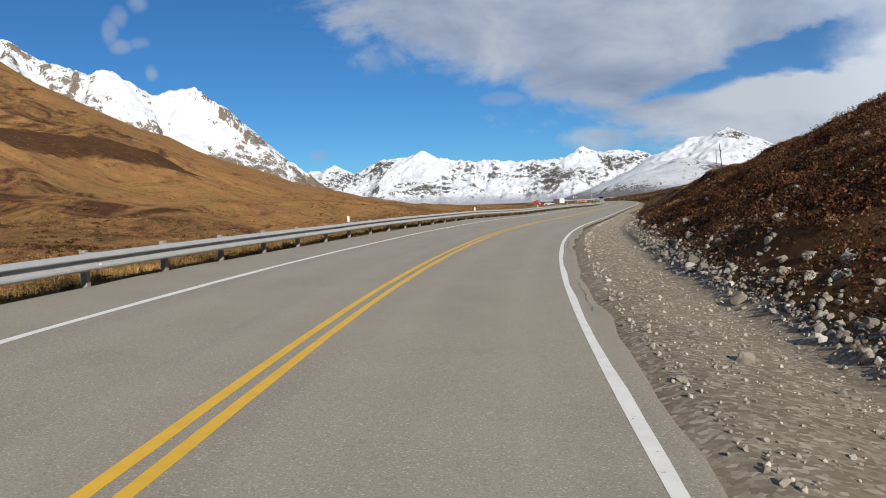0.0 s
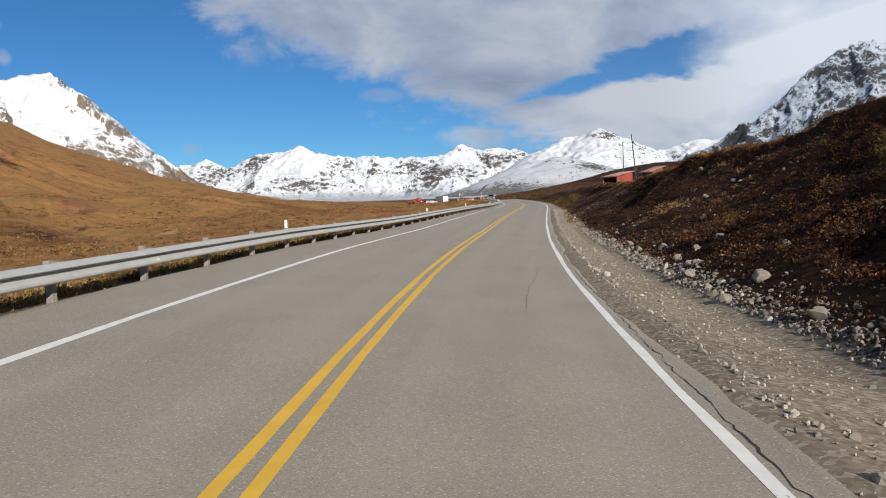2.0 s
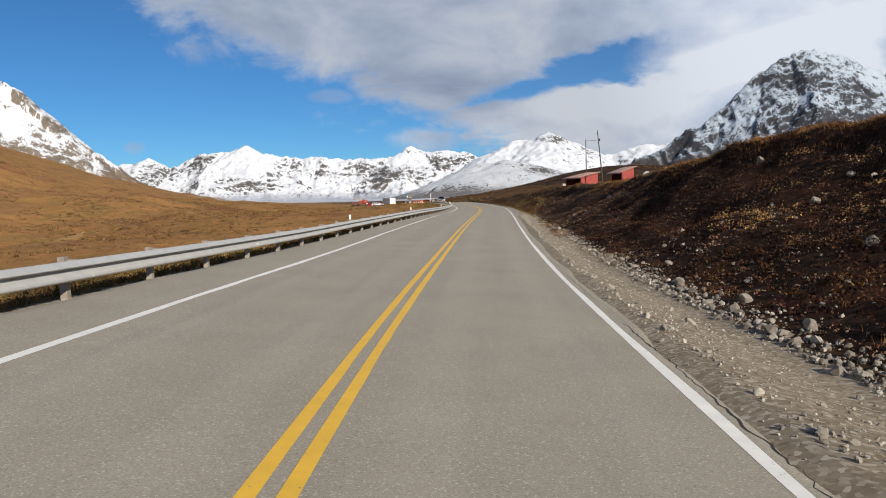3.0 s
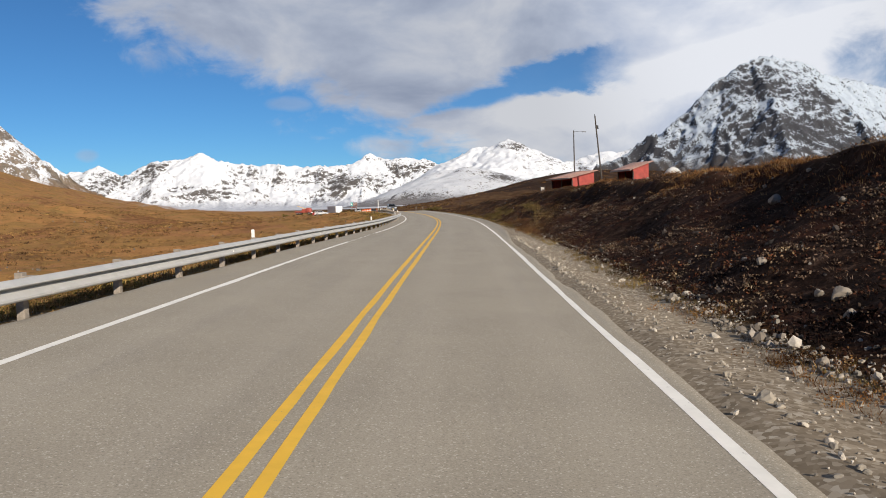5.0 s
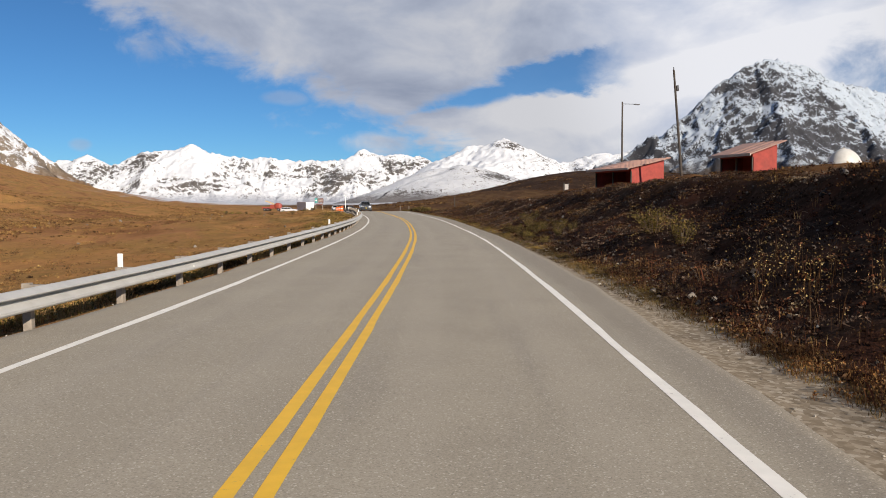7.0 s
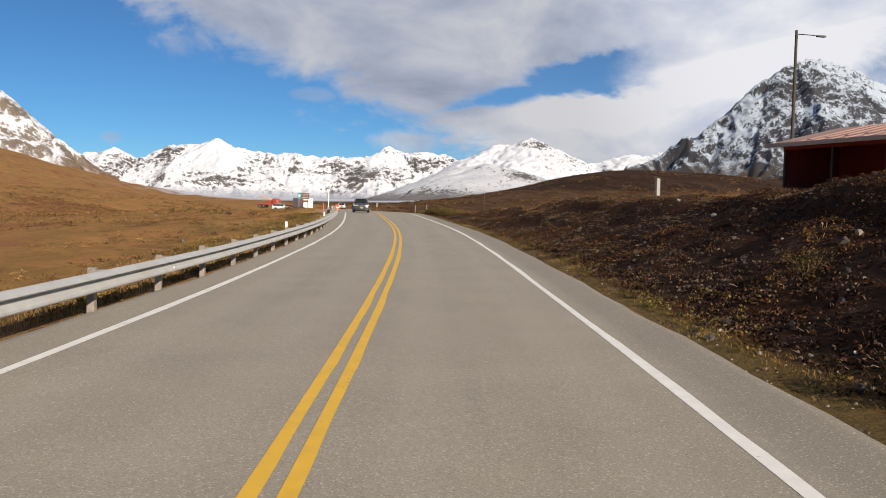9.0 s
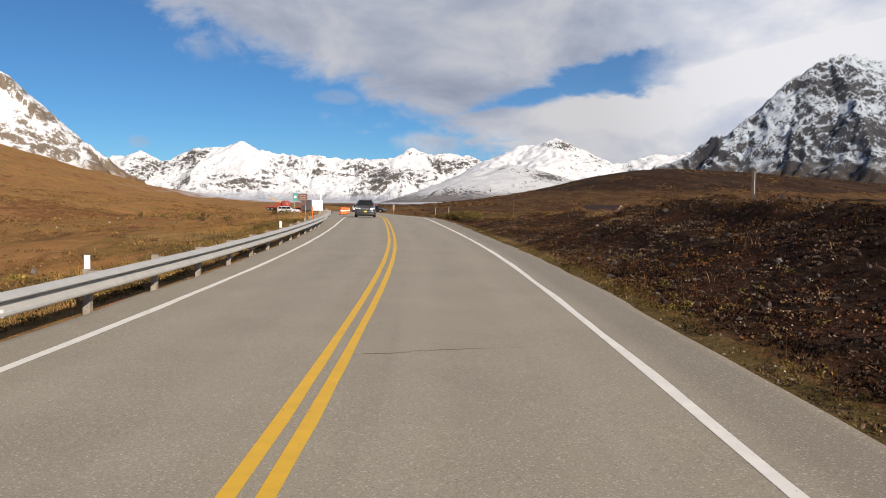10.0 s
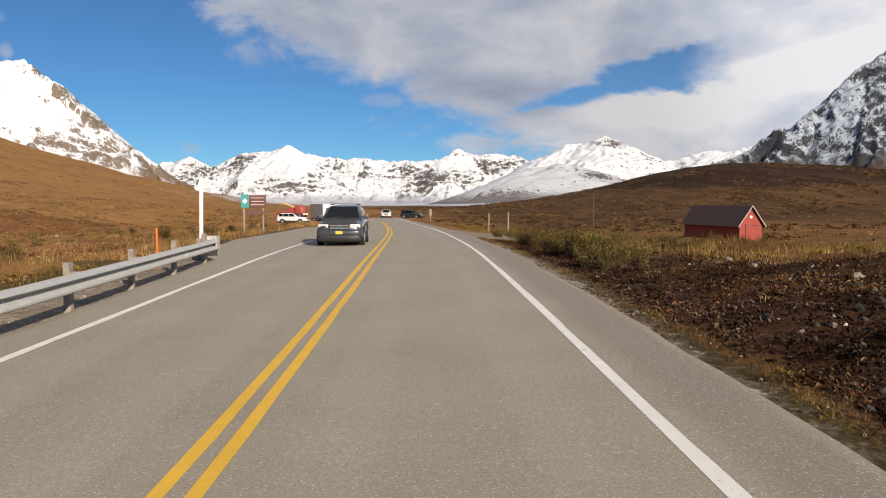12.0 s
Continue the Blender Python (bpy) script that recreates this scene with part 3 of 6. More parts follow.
def far_level(x, y):
    foot = np.interp(y, [-500, 150, 390, 900, 3000], [-75, -24, 30, 57, 150])
    l = np.maximum(foot - x, 0)
    up = np.where(l < 420, l * l / 1000.0, 176 + (l - 420) * 0.8)
    left = up * np.interp(y, [-200, 300, 600, 900, 1500, 3000], [1.0, 1.0, 0.85, 0.62, 0.42, 0.12])
    left = np.minimum(left, 170 + l * 0.05)
    right = np.interp(y, [0, 150, 220, 300, 500], [6, 3.2, 1.5, -3.4, -4.0])
    right = right + 27 * np.exp(-(((x - 300) / np.where(x < 300, 88, 260)) ** 2 + ((y - 632) / 135) ** 2)) + 3.5 * np.exp(-(((x - 200) / 115) ** 2 + ((y - 632) / 135) ** 2)) + np.maximum(x - 380, 0) * 0.035
    side = ease(x - np.interp(y, [-100, 100, 250, 400], [0, 23, 60, 72]), -20, 20)
    fold = 9 * np.exp(-((x + 150 + (y - 330) * 0.10) / 26) ** 2) * ease(y, 120, 260) * ease(y, 620, 420)
    left = left + fold + (fbm(x / 48, y / 75, 3, 19) + 0.12) * 9.0 * ease(l, -60, 40) * ease(y, 800, 400)
    rough = fbm(x / 60, y / 60, 5, 3) * np.clip(1.5 + l * 0.035, 0, 16) + fbm(x / 9, y / 9, 4, 9) * 1.7 + fbm(x / 26, y / 26, 3, 15) * 2.6
    rough = rough + (ridged(x / 46, y / 46, 5, 7) - 0.62) * np.clip(l * 0.07, 0, 12)
    return (left - 4.0) * (1 - side) + right * side + rough * (1 - 0.3 * side)


def ground_rel(s, o):
    """Ground level against the road's, near the road."""
    toe = np.interp(s, B_TOE_S, B_TOE)
    h, oc, p = np.interp(s, B_S, B_H), np.interp(s, B_S, B_O), np.interp(s, B_S, B_P)
    base = np.where(s < 90, -0.25, -0.12)
    t = np.clip((o - toe) / (oc - toe), 0, 1)
    lip = ease(s, 44, 74) * ease(s, 262, 235)
    t = (1 - (1 - t) ** 1.22) * (1 - lip) + np.interp(t, [0, 0.12, 0.45, 0.84, 0.92, 1], [0, 0.05, 0.32, 0.79, 0.97, 1]) * lip
    bank = base + (h - base) * t
    plat = h + (p - h) * ease(o, oc, 30)
    flat = -0.05 + (base + 0.05) * ease(o, 4.2, toe)
    right = np.where(o < toe, flat, np.where(o < oc, bank, plat))
    ol = -o - 2.8 * ease(s, 252, 262) * ease(s, 325, 300)
    left = np.interp(ol, [0, 6.4, 8, 14, 30, 200], [-0.05, -0.08, -0.36, -1.9, -3.6, -4.0]) * (1 - 0.7 * ease(s, 190, 235) * ease(s, 345, 312))
    z = np.where(o > 0, right, left)
    lump = ease(np.where(o > 0, o - toe, -o - 7), 0, 3)
    x, y = s, o
    z = z + lump * ease(o, 3, 6) * (ridged(x / 7.0, y / 4.0, 4, 25) - 0.6) * 0.8 * ease(s, 270, 235)
    z = z + lump * (fbm(x / 3.1, y / 3.1, 5, 21) * 0.75 + fbm(x / 11, y / 9, 3, 31) * 0.6)
    z = z + (1 - lump) * fbm(x / 1.7, y / 1.7, 3, 41) * 0.045 * ease(np.abs(o), 3.9, 5.0)
    under = ease(np.abs(o), 4.3, 3.7)
    return z * (1 - under) - 0.22 * under


def ground_point(s, o):
    """The ground sheet's point for (s, o); far from the road the sheet's rows straighten out."""
    s, o = np.asarray(s, float), np.asarray(o, float)
    sc = np.clip(s, -79, 519)
    h = np.interp(sc, TS, T_HEAD)
    w = 1 - ease(np.abs(o), 35, 150)
    h = h * w + radians(-9) * (1 - w)
    ext = s - sc
    hd = np.interp(sc, TS, T_HEAD)
    x = np.interp(sc, TS, T_X) + np.cos(h) * o - np.sin(hd) * ext
    y = np.interp(sc, TS, T_Y) + np.sin(h) * o + np.cos(hd) * ext
    near = ground_rel(s, o) + np.interp(sc, TS, T_Z) + np.interp(sc, TS, T_E) * np.clip(o, -8, 8)
    mixin = np.maximum(ease(np.abs(o), 32, 95), ease(s, 380, 500))
    return np.stack([x, y, near * (1 - mixin) + far_level(x, y) * mixin], -1)


def spans(*parts):
    out = []
    for a, b, n, geo in parts:
        out.append(np.geomspace(a, b, n, endpoint=False) if geo else np.linspace(a, b, n, endpoint=False))
    return np.concatenate(out)


def sheet_mesh(name, pts, mat, smooth_faces=True):
    r, c = pts.shape[:2]
    idx = np.arange(r * c).reshape(r, c)
    quads = np.stack([idx[:-1, :-1], idx[:-1, 1:], idx[1:, 1:], idx[1:, :-1]], -1).reshape(-1, 4)
    me = bpy.data.meshes.new(name)
    me.from_pydata(pts.reshape(-1, 3).tolist(), [], quads.tolist())
    me.materials.append(mat)
    if smooth_faces:
        me.polygons.foreach_set("use_smooth", np.ones(len(me.polygons), bool))
    me.update()
    return me


G_S = np.concatenate([spans((-150, -10, 16, False), (-10, 278, 410, False), (278, 420, 70, False)), 420 + spans((4, 4400, 70, True))])
_right = np.concatenate([spans((3.4, 30, 68, False), (30, 62, 20, False)), spans((62, 3000, 46, True))])
_left = np.concatenate([spans((3.4, 14, 24, False), (14, 60, 30, False)), spans((60, 3000, 62, True))])
G_O = np.concatenate([-_left[::-1], [-1.8, 0, 1.8], _right])
_ss, _oo = np.meshgrid(G_S, G_O, indexing="ij")
_pts = ground_point(_ss, _oo)
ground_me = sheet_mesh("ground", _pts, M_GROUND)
_toe = np.interp(_ss, B_TOE_S, B_TOE)
_gr = np.where(_oo > 0, ease(_oo, _toe + 1.2, _toe - 0.2) * np.interp(_ss, [115, 150, 185, 225, 245], [1.0, 0.8, 0.3, 0.3, 0.7]), ease(-_oo, 5.9, 5.3) * ease(_ss, 150, 60))
_gs = np.where(_oo > 0, np.exp(-((_oo - _toe - 0.02) / 0.34) ** 2) * ease(_ss, 135, 175), np.exp(-((-_oo - 7.0) / 2.5) ** 2) * 0.9)
_bk = np.where(_oo > 0, ease(_oo, _toe - 0.5, _toe + 1) * (0.55 + 0.45 * ease(_oo, np.interp(_ss, B_S, B_O) + 3, np.interp(_ss, B_S, B_O) - 1.5)), 0.0)
# beyond 40 m to the right the soil tone stays at 0.8 and darkens the hill
_bk = _bk * np.where(_oo > 40, 0.8, np.interp(_ss, [30, 55, 115, 225, 265, 300], [0.76, 0.96, 1.0, 0.96, 0.80, 0.25]))
_gr = np.maximum(_gr, np.where(_oo > 0, ease(_oo, 11, 8.5) * ease(_ss, 270, 276) * ease(_ss, 304, 296), ease(-_oo, 7.2, 6.2) * ease(_ss, 228, 240)))
_gr = _gr * ease(_ss, 440, 400)
_zone = np.stack([_gr, _gs, _bk, np.ones_like(_gr)], -1).reshape(-1, 4).astype(np.float32)
_att = ground_me.color_attributes.new("zone", "FLOAT_COLOR", "POINT")
_att.data.foreach_set("color", _zone.ravel())
_px, _py = _pts[..., 0], _pts[..., 1]
# cloud shadow on the left slope, painted as a tapering dark band
_t = np.clip(((_px + 205) * 88 + (_py - 250) * 125) / (88 ** 2 + 125 ** 2), 0, 1)
_dark = ease(np.hypot(_px + 205 - _t * 88, _py - 250 - _t * 125) / np.interp(_t, [0, 1], [50, 10]), 1.25, 0.3)
# more of the left slope is given a darker tone
_dark = np.maximum(_dark, 0.54 * ease(-_px, 20, 110) * ease(_py, 260, 60))
_dark = np.maximum(_dark, np.maximum(0.49 * ease(-_px, 70, 170) * ease(_py, 760, 560), 0.49 * ease(-_px, 15, 45) * ease(_py, 330, 200)))
# weights that darken the right hill, rising with height
_hillw = ease(_px, 60, 130) * ease(_py, 330, 480)
_tone = np.stack([_dark, _hillw, _hillw * ease(_pts[..., 2], 4, 14), np.ones_like(_dark)], -1).reshape(-1, 4).astype(np.float32)
_att = ground_me.color_attributes.new("slope_tone", "FLOAT_COLOR", "POINT")
_att.data.foreach_set("color", _tone.ravel())
ground = tagged(new("ground", ground_me), "brown autumn tundra ground with gravel shoulders and cut bank", "ground", kind="structure")


# ---- road ----
def part(name, bm, mat, parent, label=""):
    """One bmesh as ONE mesh object under a thing or a part."""
    me = bpy.data.meshes.new(name)
    bm.to_mesh(me)
    bm.free()
    me.materials.append(mat)
    ob = new(name, me)
    ob.parent = parent
    if label:
        ob["label"] = label
    return ob


def mesh_part(name, me, parent, label=""):
    ob = new(name, me)
    ob.parent = parent
    if label:
        ob["label"] = label
    return ob


def thing(name, m, label, category, group="", kind=""):
    ob = new(name)
    ob.matrix_world = m
    return tagged(ob, label, category, group, kind)


def ribbon(s0, s1, o, width, dz, ds=1.0, ragged=0.0, seed=0):
    s = np.arange(s0, s1 + 0.01, ds)
    w = width / 2
    j = fbm(s / 2.3, s * 0 + seed, 4, seed) * ragged * 2
    oc = o(s) if callable(o) else np.full(len(s), o)
    return np.stack([along(s, oc - w, dz), along(s, oc + w + j, dz)], 1)


_rs = np.arange(-75, 445, 0.8)
_ro = np.concatenate([[-1, -0.985], np.linspace(-0.95, 0.95, 11), [0.985, 1]])
_re = np.interp(_rs, [-80, 124, 150, 480], [3.86, 3.90, 4.7, 4.7]) + fbm(_rs / 2.1, _rs * 0 + 3, 4, 51) * np.interp(_rs, [124, 150], [0.42, 0.22]) + fbm(_rs / 14, _rs * 0 + 3, 2, 53) * np.interp(_rs, [124, 150], [0.3, 0.12])
_re = np.maximum(_re, 3.70)
_rl = np.interp(_rs, [-60, 15, 60, 140, 190, 241, 253, 259, 268, 295, 318], [5.4, 5.5, 5.3, 4.75, 4.5, 4.5, 4.8, 6.6, 7.6, 7.4, 4.6]) + fbm(_rs / 2.6, _rs * 0 + 8, 4, 57) * 0.25
_cols = np.stack([np.where(k < 0, k * _rl, k * _re) for k in _ro], 1)
road = new("road", sheet_mesh("road", along(np.repeat(_rs[:, None], 15, 1), _cols, 0.0) - np.array([0, 0, 1]) * (np.abs(_ro) > 0.99)[None, :, None] * 0.05, M_ASPHALT))
_lane = np.zeros((len(_rs), 15, 4), np.float32)
_lane[..., 0], _lane[..., 1] = (_cols + 10) / 20, (_rs[:, None] + 80) / 600
road.data.color_attributes.new("lane", "FLOAT_COLOR", "POINT").data.foreach_set("color", _lane.ravel())
tagged(road, "worn grey asphalt two-lane road with ragged gravel edges", "road", kind="structure")
mesh_part("edge_line", sheet_mesh("edge_line", ribbon(-70, 440, 3.5, 0.135, 0.003, 0.5, 0.045, 3), M_WHITE_LINE), road, "white right edge line, worn in places")
for a, b in ((-70, 127), (127.9, 128.5), (128.9, 129.3), (130.2, 130.7), (131.0, 131.6), (132.5, 133.2), (134, 134.5), (134.7, 136.6), (137.1, 137.5), (138, 267), (269.5, 273)):
    mesh_part("edge_line", sheet_mesh("edge_line", ribbon(a, b, -3.5, 0.15 if b - a > 5 else 0.10, 0.004, 0.16 if b - a < 5 else 0.7, 0.16 if b - a < 5 else 0.05, 9), M_WHITE_LINE), road, "white edge line, broken where worn")
for o in (-0.125, 0.125):
    mesh_part("centre_line", sheet_mesh("centre_line", ribbon(-70, 330, o, 0.125, 0.004, 0.7, 0.03, 5), M_YELLOW_LINE), road, "solid yellow centre line")
for a in (338, 352, 366):
    mesh_part("centre_line", sheet_mesh("centre_line", ribbon(a, a + 4, 1.2 - (a - 338) * 0.02, 0.12, 0.004), M_WHITE_LINE), road, "short white lane dash")


def crack(s0, s1, o0, o1, width, seed):
    """An open crack wandering from one road place to another."""
    n = max(8, int(max(abs(s1 - s0), abs(o1 - o0)) / 0.12))
    t = np.linspace(0, 1, n)
    cross = abs(o1 - o0) > abs(s1 - s0)
    wv = fbm(t * n / 6, t * 0 + seed, 5, seed, 0.95) * (0.5 if cross else 0.22)
    s, o = s0 + (s1 - s0) * t + (wv if cross else 0), o0 + (o1 - o0) * t + (0 if cross else wv)
    w = width * (0.15 + 1.1 * field(t * n / 2.2, t * 0, seed) ** 1.5) * np.sin(np.pi * np.clip(t, 0.03, 0.97)) ** 0.3
    d = (w / 2, 0) if cross else (0, w / 2)
    pts = np.stack([along(s - d[0], o - d[1], 0.003), along(s + d[0], o + d[1], 0.003)], 1)
    mesh_part("crack", sheet_mesh("crack", pts, M_CRACK), road, "dark open crack in the asphalt")


for args in ((40, 49.5, 3.66, 3.72, 0.030, 4), (49, 58, 3.74, 3.66, 0.034, 5), (58, 67, 3.66, 3.74, 0.030, 6), (12, 17, 3.72, 3.76, 0.02, 35), (26, 33, 3.72, 3.68, 0.022, 36), (70, 77, 3.70, 3.66, 0.02, 38),
             (49, 53, 2.2, 2.35, 0.015, 8), (53.5, 58, 2.45, 2.75, 0.016, 9), (222, 224, 3.95, 4.2, 0.02, 45), (26.5, 26.9, -0.2, 3.3, 0.016, 12), (120, 120.6, -3.3, 3.4, 0.03, 14),
             (122.5, 123, -3.4, 3.2, 0.02, 16), (199.5, 200, 0.2, 2.6, 0.02, 22), (231, 231.4, -1, 3.3, 0.016, 24)):
    crack(*args)


# ---- mountains ----
def mountain(name, label, ridge, spurs, slope, mat, cell, relief, seed, crag=10.0, warp=45.0, foot=-12.0, ribs=14.0, crags=()):
    """A height field: the highest of its ridges, falling away on both sides, cut by gullies. crags: (x, z, half width, half height, amount) of barer or snowier faces."""
    segs = [(np.array(a, float), np.array(b, float)) for line in (ridge, *spurs) for a, b in zip(line[:-1], line[1:])]
    allp = np.array([p for line in (ridge, *spurs) for p in line], float)
    reach = (allp[:, 2].max() - foot) / slope
    xs = np.arange(allp[:, 0].min() - reach, allp[:, 0].max() + reach, cell)
    ys = np.arange(allp[:, 1].min() - reach * 1.05, allp[:, 1].max() + min(reach, 260), cell)
    x, y = np.meshgrid(xs, ys, indexing="ij")
    qx = x + fbm(x / 160, y / 160, 4, seed) * warp
    qy = y + fbm(x / 160, y / 160, 4, seed + 7) * warp
    z = np.full(x.shape, -1e4)
    run, away, total = np.zeros(x.shape), np.zeros(x.shape), 0.0
    for a, b in segs:
        d = b[:2] - a[:2]
        t = np.clip(((qx - a[0]) * d[0] + (qy - a[1]) * d[1]) / max(d @ d, 1e-6), 0, 1)
        dist = np.hypot(qx - a[0] - t * d[0], qy - a[1] - t * d[1])
        top = a[2] + (b[2] - a[2]) * t
        higher = top - slope * dist > z
        run, away = np.where(higher, total + t * math.hypot(*d), run), np.where(higher, dist, away)
        total += math.hypot(*d)
        z = np.maximum(z, top - slope * dist)
    crestness = np.clip((z - foot) / (allp[:, 2].max() - foot), 0, 1)
    gully = (ridged(x / 210, y / 210, 6, seed + 13) - 0.62) * relief
    z = z + gully * (0.2 + 0.8 * (1 - crestness) ** 0.7) * ease(z, foot - 10, foot + 60)
    z = z + (ridged(x / (cell * 4.2), y / (cell * 4.2), 4, seed + 29) - 0.6) * crag * ease(z, foot, foot + 40)
    rib = 0.65 * field(run / (cell * 5.0), away / 330.0, seed + 41) + 0.35 * field(run / (cell * 2.2), away / 140.0, seed + 43)
    rib = np.clip((rib - 0.5) * 1.7 + 0.5, 0, 1)
    z = z + (rib - 0.5) * ribs * ease(away, 0, 60) * ease(z, foot, foot + 40)
    pts = np.stack([x, y, np.maximum(z, foot - 6)], -1)
    me = sheet_mesh(name, pts, mat)
    tint = me.color_attributes.new("rib", "FLOAT_COLOR", "POINT")
    face = np.full(x.shape, 0.5)
    for cx, cz, rx, rz, amount in crags:
        face = face + amount * np.exp(-((x - cx) / rx) ** 2 - ((z - cz) / rz) ** 2)
    tint.data.foreach_set("color", np.stack([rib, np.clip(face, 0, 1), rib, rib], -1).astype(np.float32).ravel())
    bm = bmesh.new()
    bm.from_mesh(me)
    bmesh.ops.delete(bm, geom=[f for f in bm.faces if all(v.co.z < foot - 3 for v in f.verts)], context="FACES")
    bm.to_mesh(me)
    bm.free()
    return tagged(new(name, me), label, "mountain", kind="structure")


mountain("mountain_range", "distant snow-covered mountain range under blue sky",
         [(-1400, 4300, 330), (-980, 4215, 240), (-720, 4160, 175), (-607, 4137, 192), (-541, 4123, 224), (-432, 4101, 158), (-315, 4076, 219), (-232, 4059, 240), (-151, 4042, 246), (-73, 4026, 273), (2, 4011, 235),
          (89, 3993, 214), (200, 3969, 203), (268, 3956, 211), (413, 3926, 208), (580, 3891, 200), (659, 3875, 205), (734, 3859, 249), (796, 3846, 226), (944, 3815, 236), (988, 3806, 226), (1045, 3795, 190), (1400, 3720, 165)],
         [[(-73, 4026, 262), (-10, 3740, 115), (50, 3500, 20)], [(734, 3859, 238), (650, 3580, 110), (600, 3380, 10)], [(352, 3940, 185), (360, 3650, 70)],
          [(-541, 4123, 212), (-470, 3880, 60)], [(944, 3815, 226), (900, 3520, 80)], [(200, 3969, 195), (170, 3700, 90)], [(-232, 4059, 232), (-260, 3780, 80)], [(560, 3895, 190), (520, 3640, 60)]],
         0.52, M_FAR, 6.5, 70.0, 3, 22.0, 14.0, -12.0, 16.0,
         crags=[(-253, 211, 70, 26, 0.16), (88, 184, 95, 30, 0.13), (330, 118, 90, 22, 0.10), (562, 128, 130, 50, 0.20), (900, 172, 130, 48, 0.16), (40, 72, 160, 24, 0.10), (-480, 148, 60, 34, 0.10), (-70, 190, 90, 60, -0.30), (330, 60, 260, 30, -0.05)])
mountain("snow_peak", "snow-covered peak with a rocky summit",
         [(759, 3252, 75), (896, 3217, 153), (1055, 3174, 233), (1123, 3154, 234), (1191, 3135, 266), (1225, 3125, 246), (1281, 3105, 209), (1438, 3055, 160), (1574, 3017, 202), (1640, 2998, 198), (1732, 2971, 221), (1890, 2924, 226), (2400, 2830, 300)],
         [[(1191, 3135, 252), (1150, 2860, 100)], [(1281, 3105, 200), (1290, 2880, 90)], [(1574, 3017, 195), (1490, 2760, 55)]], 0.5, M_FAR, 7.0, 40.0, 8, 18.0, 18.0, -12.0, 20.0,
         crags=[(1190, 232, 60, 26, 0.20), (1320, 150, 120, 40, 0.14), (1000, 170, 110, 60, -0.2)])
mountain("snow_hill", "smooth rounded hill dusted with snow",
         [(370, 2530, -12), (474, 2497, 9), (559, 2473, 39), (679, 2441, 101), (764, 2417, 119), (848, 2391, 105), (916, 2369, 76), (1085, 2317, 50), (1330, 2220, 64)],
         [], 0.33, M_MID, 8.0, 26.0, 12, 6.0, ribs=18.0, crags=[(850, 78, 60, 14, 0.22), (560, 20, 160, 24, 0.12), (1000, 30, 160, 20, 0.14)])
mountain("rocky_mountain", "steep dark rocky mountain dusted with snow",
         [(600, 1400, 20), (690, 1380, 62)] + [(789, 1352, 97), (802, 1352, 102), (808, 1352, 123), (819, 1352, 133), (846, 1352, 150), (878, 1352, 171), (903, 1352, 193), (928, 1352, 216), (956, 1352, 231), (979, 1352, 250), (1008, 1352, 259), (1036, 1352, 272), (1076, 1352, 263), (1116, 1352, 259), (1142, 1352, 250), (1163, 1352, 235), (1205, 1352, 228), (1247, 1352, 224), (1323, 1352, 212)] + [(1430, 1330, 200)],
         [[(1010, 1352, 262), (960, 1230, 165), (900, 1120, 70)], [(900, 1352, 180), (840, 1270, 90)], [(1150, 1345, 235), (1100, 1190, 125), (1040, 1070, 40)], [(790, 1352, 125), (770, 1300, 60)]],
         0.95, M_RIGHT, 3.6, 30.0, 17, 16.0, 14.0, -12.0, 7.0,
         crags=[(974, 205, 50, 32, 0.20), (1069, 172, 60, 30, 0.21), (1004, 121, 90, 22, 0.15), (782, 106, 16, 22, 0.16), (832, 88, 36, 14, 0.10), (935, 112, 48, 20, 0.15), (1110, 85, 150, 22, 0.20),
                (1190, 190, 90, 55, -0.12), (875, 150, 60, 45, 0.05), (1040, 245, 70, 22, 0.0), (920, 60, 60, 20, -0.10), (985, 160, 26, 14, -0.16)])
mountain("left_mountain", "steep snow-covered mountain above brown slopes",
         [(-2900, 3650, 1080), (-2010, 3700, 845), (-1830, 3700, 735), (-1640, 3700, 690), (-1540, 3700, 700), (-1440, 3700, 625), (-1330, 3700, 560), (-1230, 3700, 572), (-1140, 3700, 582), (-1060, 3700, 520), (-990, 3700, 446),
          (-880, 3690, 362), (-760, 3680, 268), (-680, 3670, 208), (-610, 3650, 160), (-540, 3640, 110), (-480, 3630, 70)],
         [[(-1140, 3700, 570), (-1040, 3460, 340), (-950, 3230, 180), (-880, 3020, 70)], [(-1540, 3700, 690), (-1410, 3360, 420), (-1290, 3060, 215), (-1150, 2760, 95)],
          [(-2010, 3700, 830), (-1770, 3200, 520), (-1580, 2800, 290)], [(-690, 3660, 210), (-640, 3450, 130)], [(-880, 3690, 355), (-820, 3480, 215)]],
         0.85, M_LEFT, 9.5, 92.0, 23, 24.0, 30.0, -12.0, 62.0,
         crags=[(-1000, 430, 70, 30, 0.22), (-880, 330, 80, 40, 0.16), (-930, 240, 90, 50, 0.16), (-800, 190, 110, 50, 0.20), (-1250, 470, 200, 110, -0.22), (-1480, 600, 160, 80, -0.16), (-1500, 300, 300, 120, -0.05)])


# ---- small mesh helpers ----
def add_box(bm, size, at=(0, 0, 0), turn=None, bevel=0.0):
    m = Matrix.Translation(at) @ (turn.to_matrix().to_4x4() if turn else Matrix()) @ Matrix.Diagonal((*size, 1))
    made = bmesh.ops.create_cube(bm, size=1.0, matrix=m)["verts"]
    if bevel:
        edges = list({e for v in made for e in v.link_edges})
        bmesh.ops.bevel(bm, geom=edges, offset=bevel, segments=2, affect="EDGES", profile=0.6)
    return bm


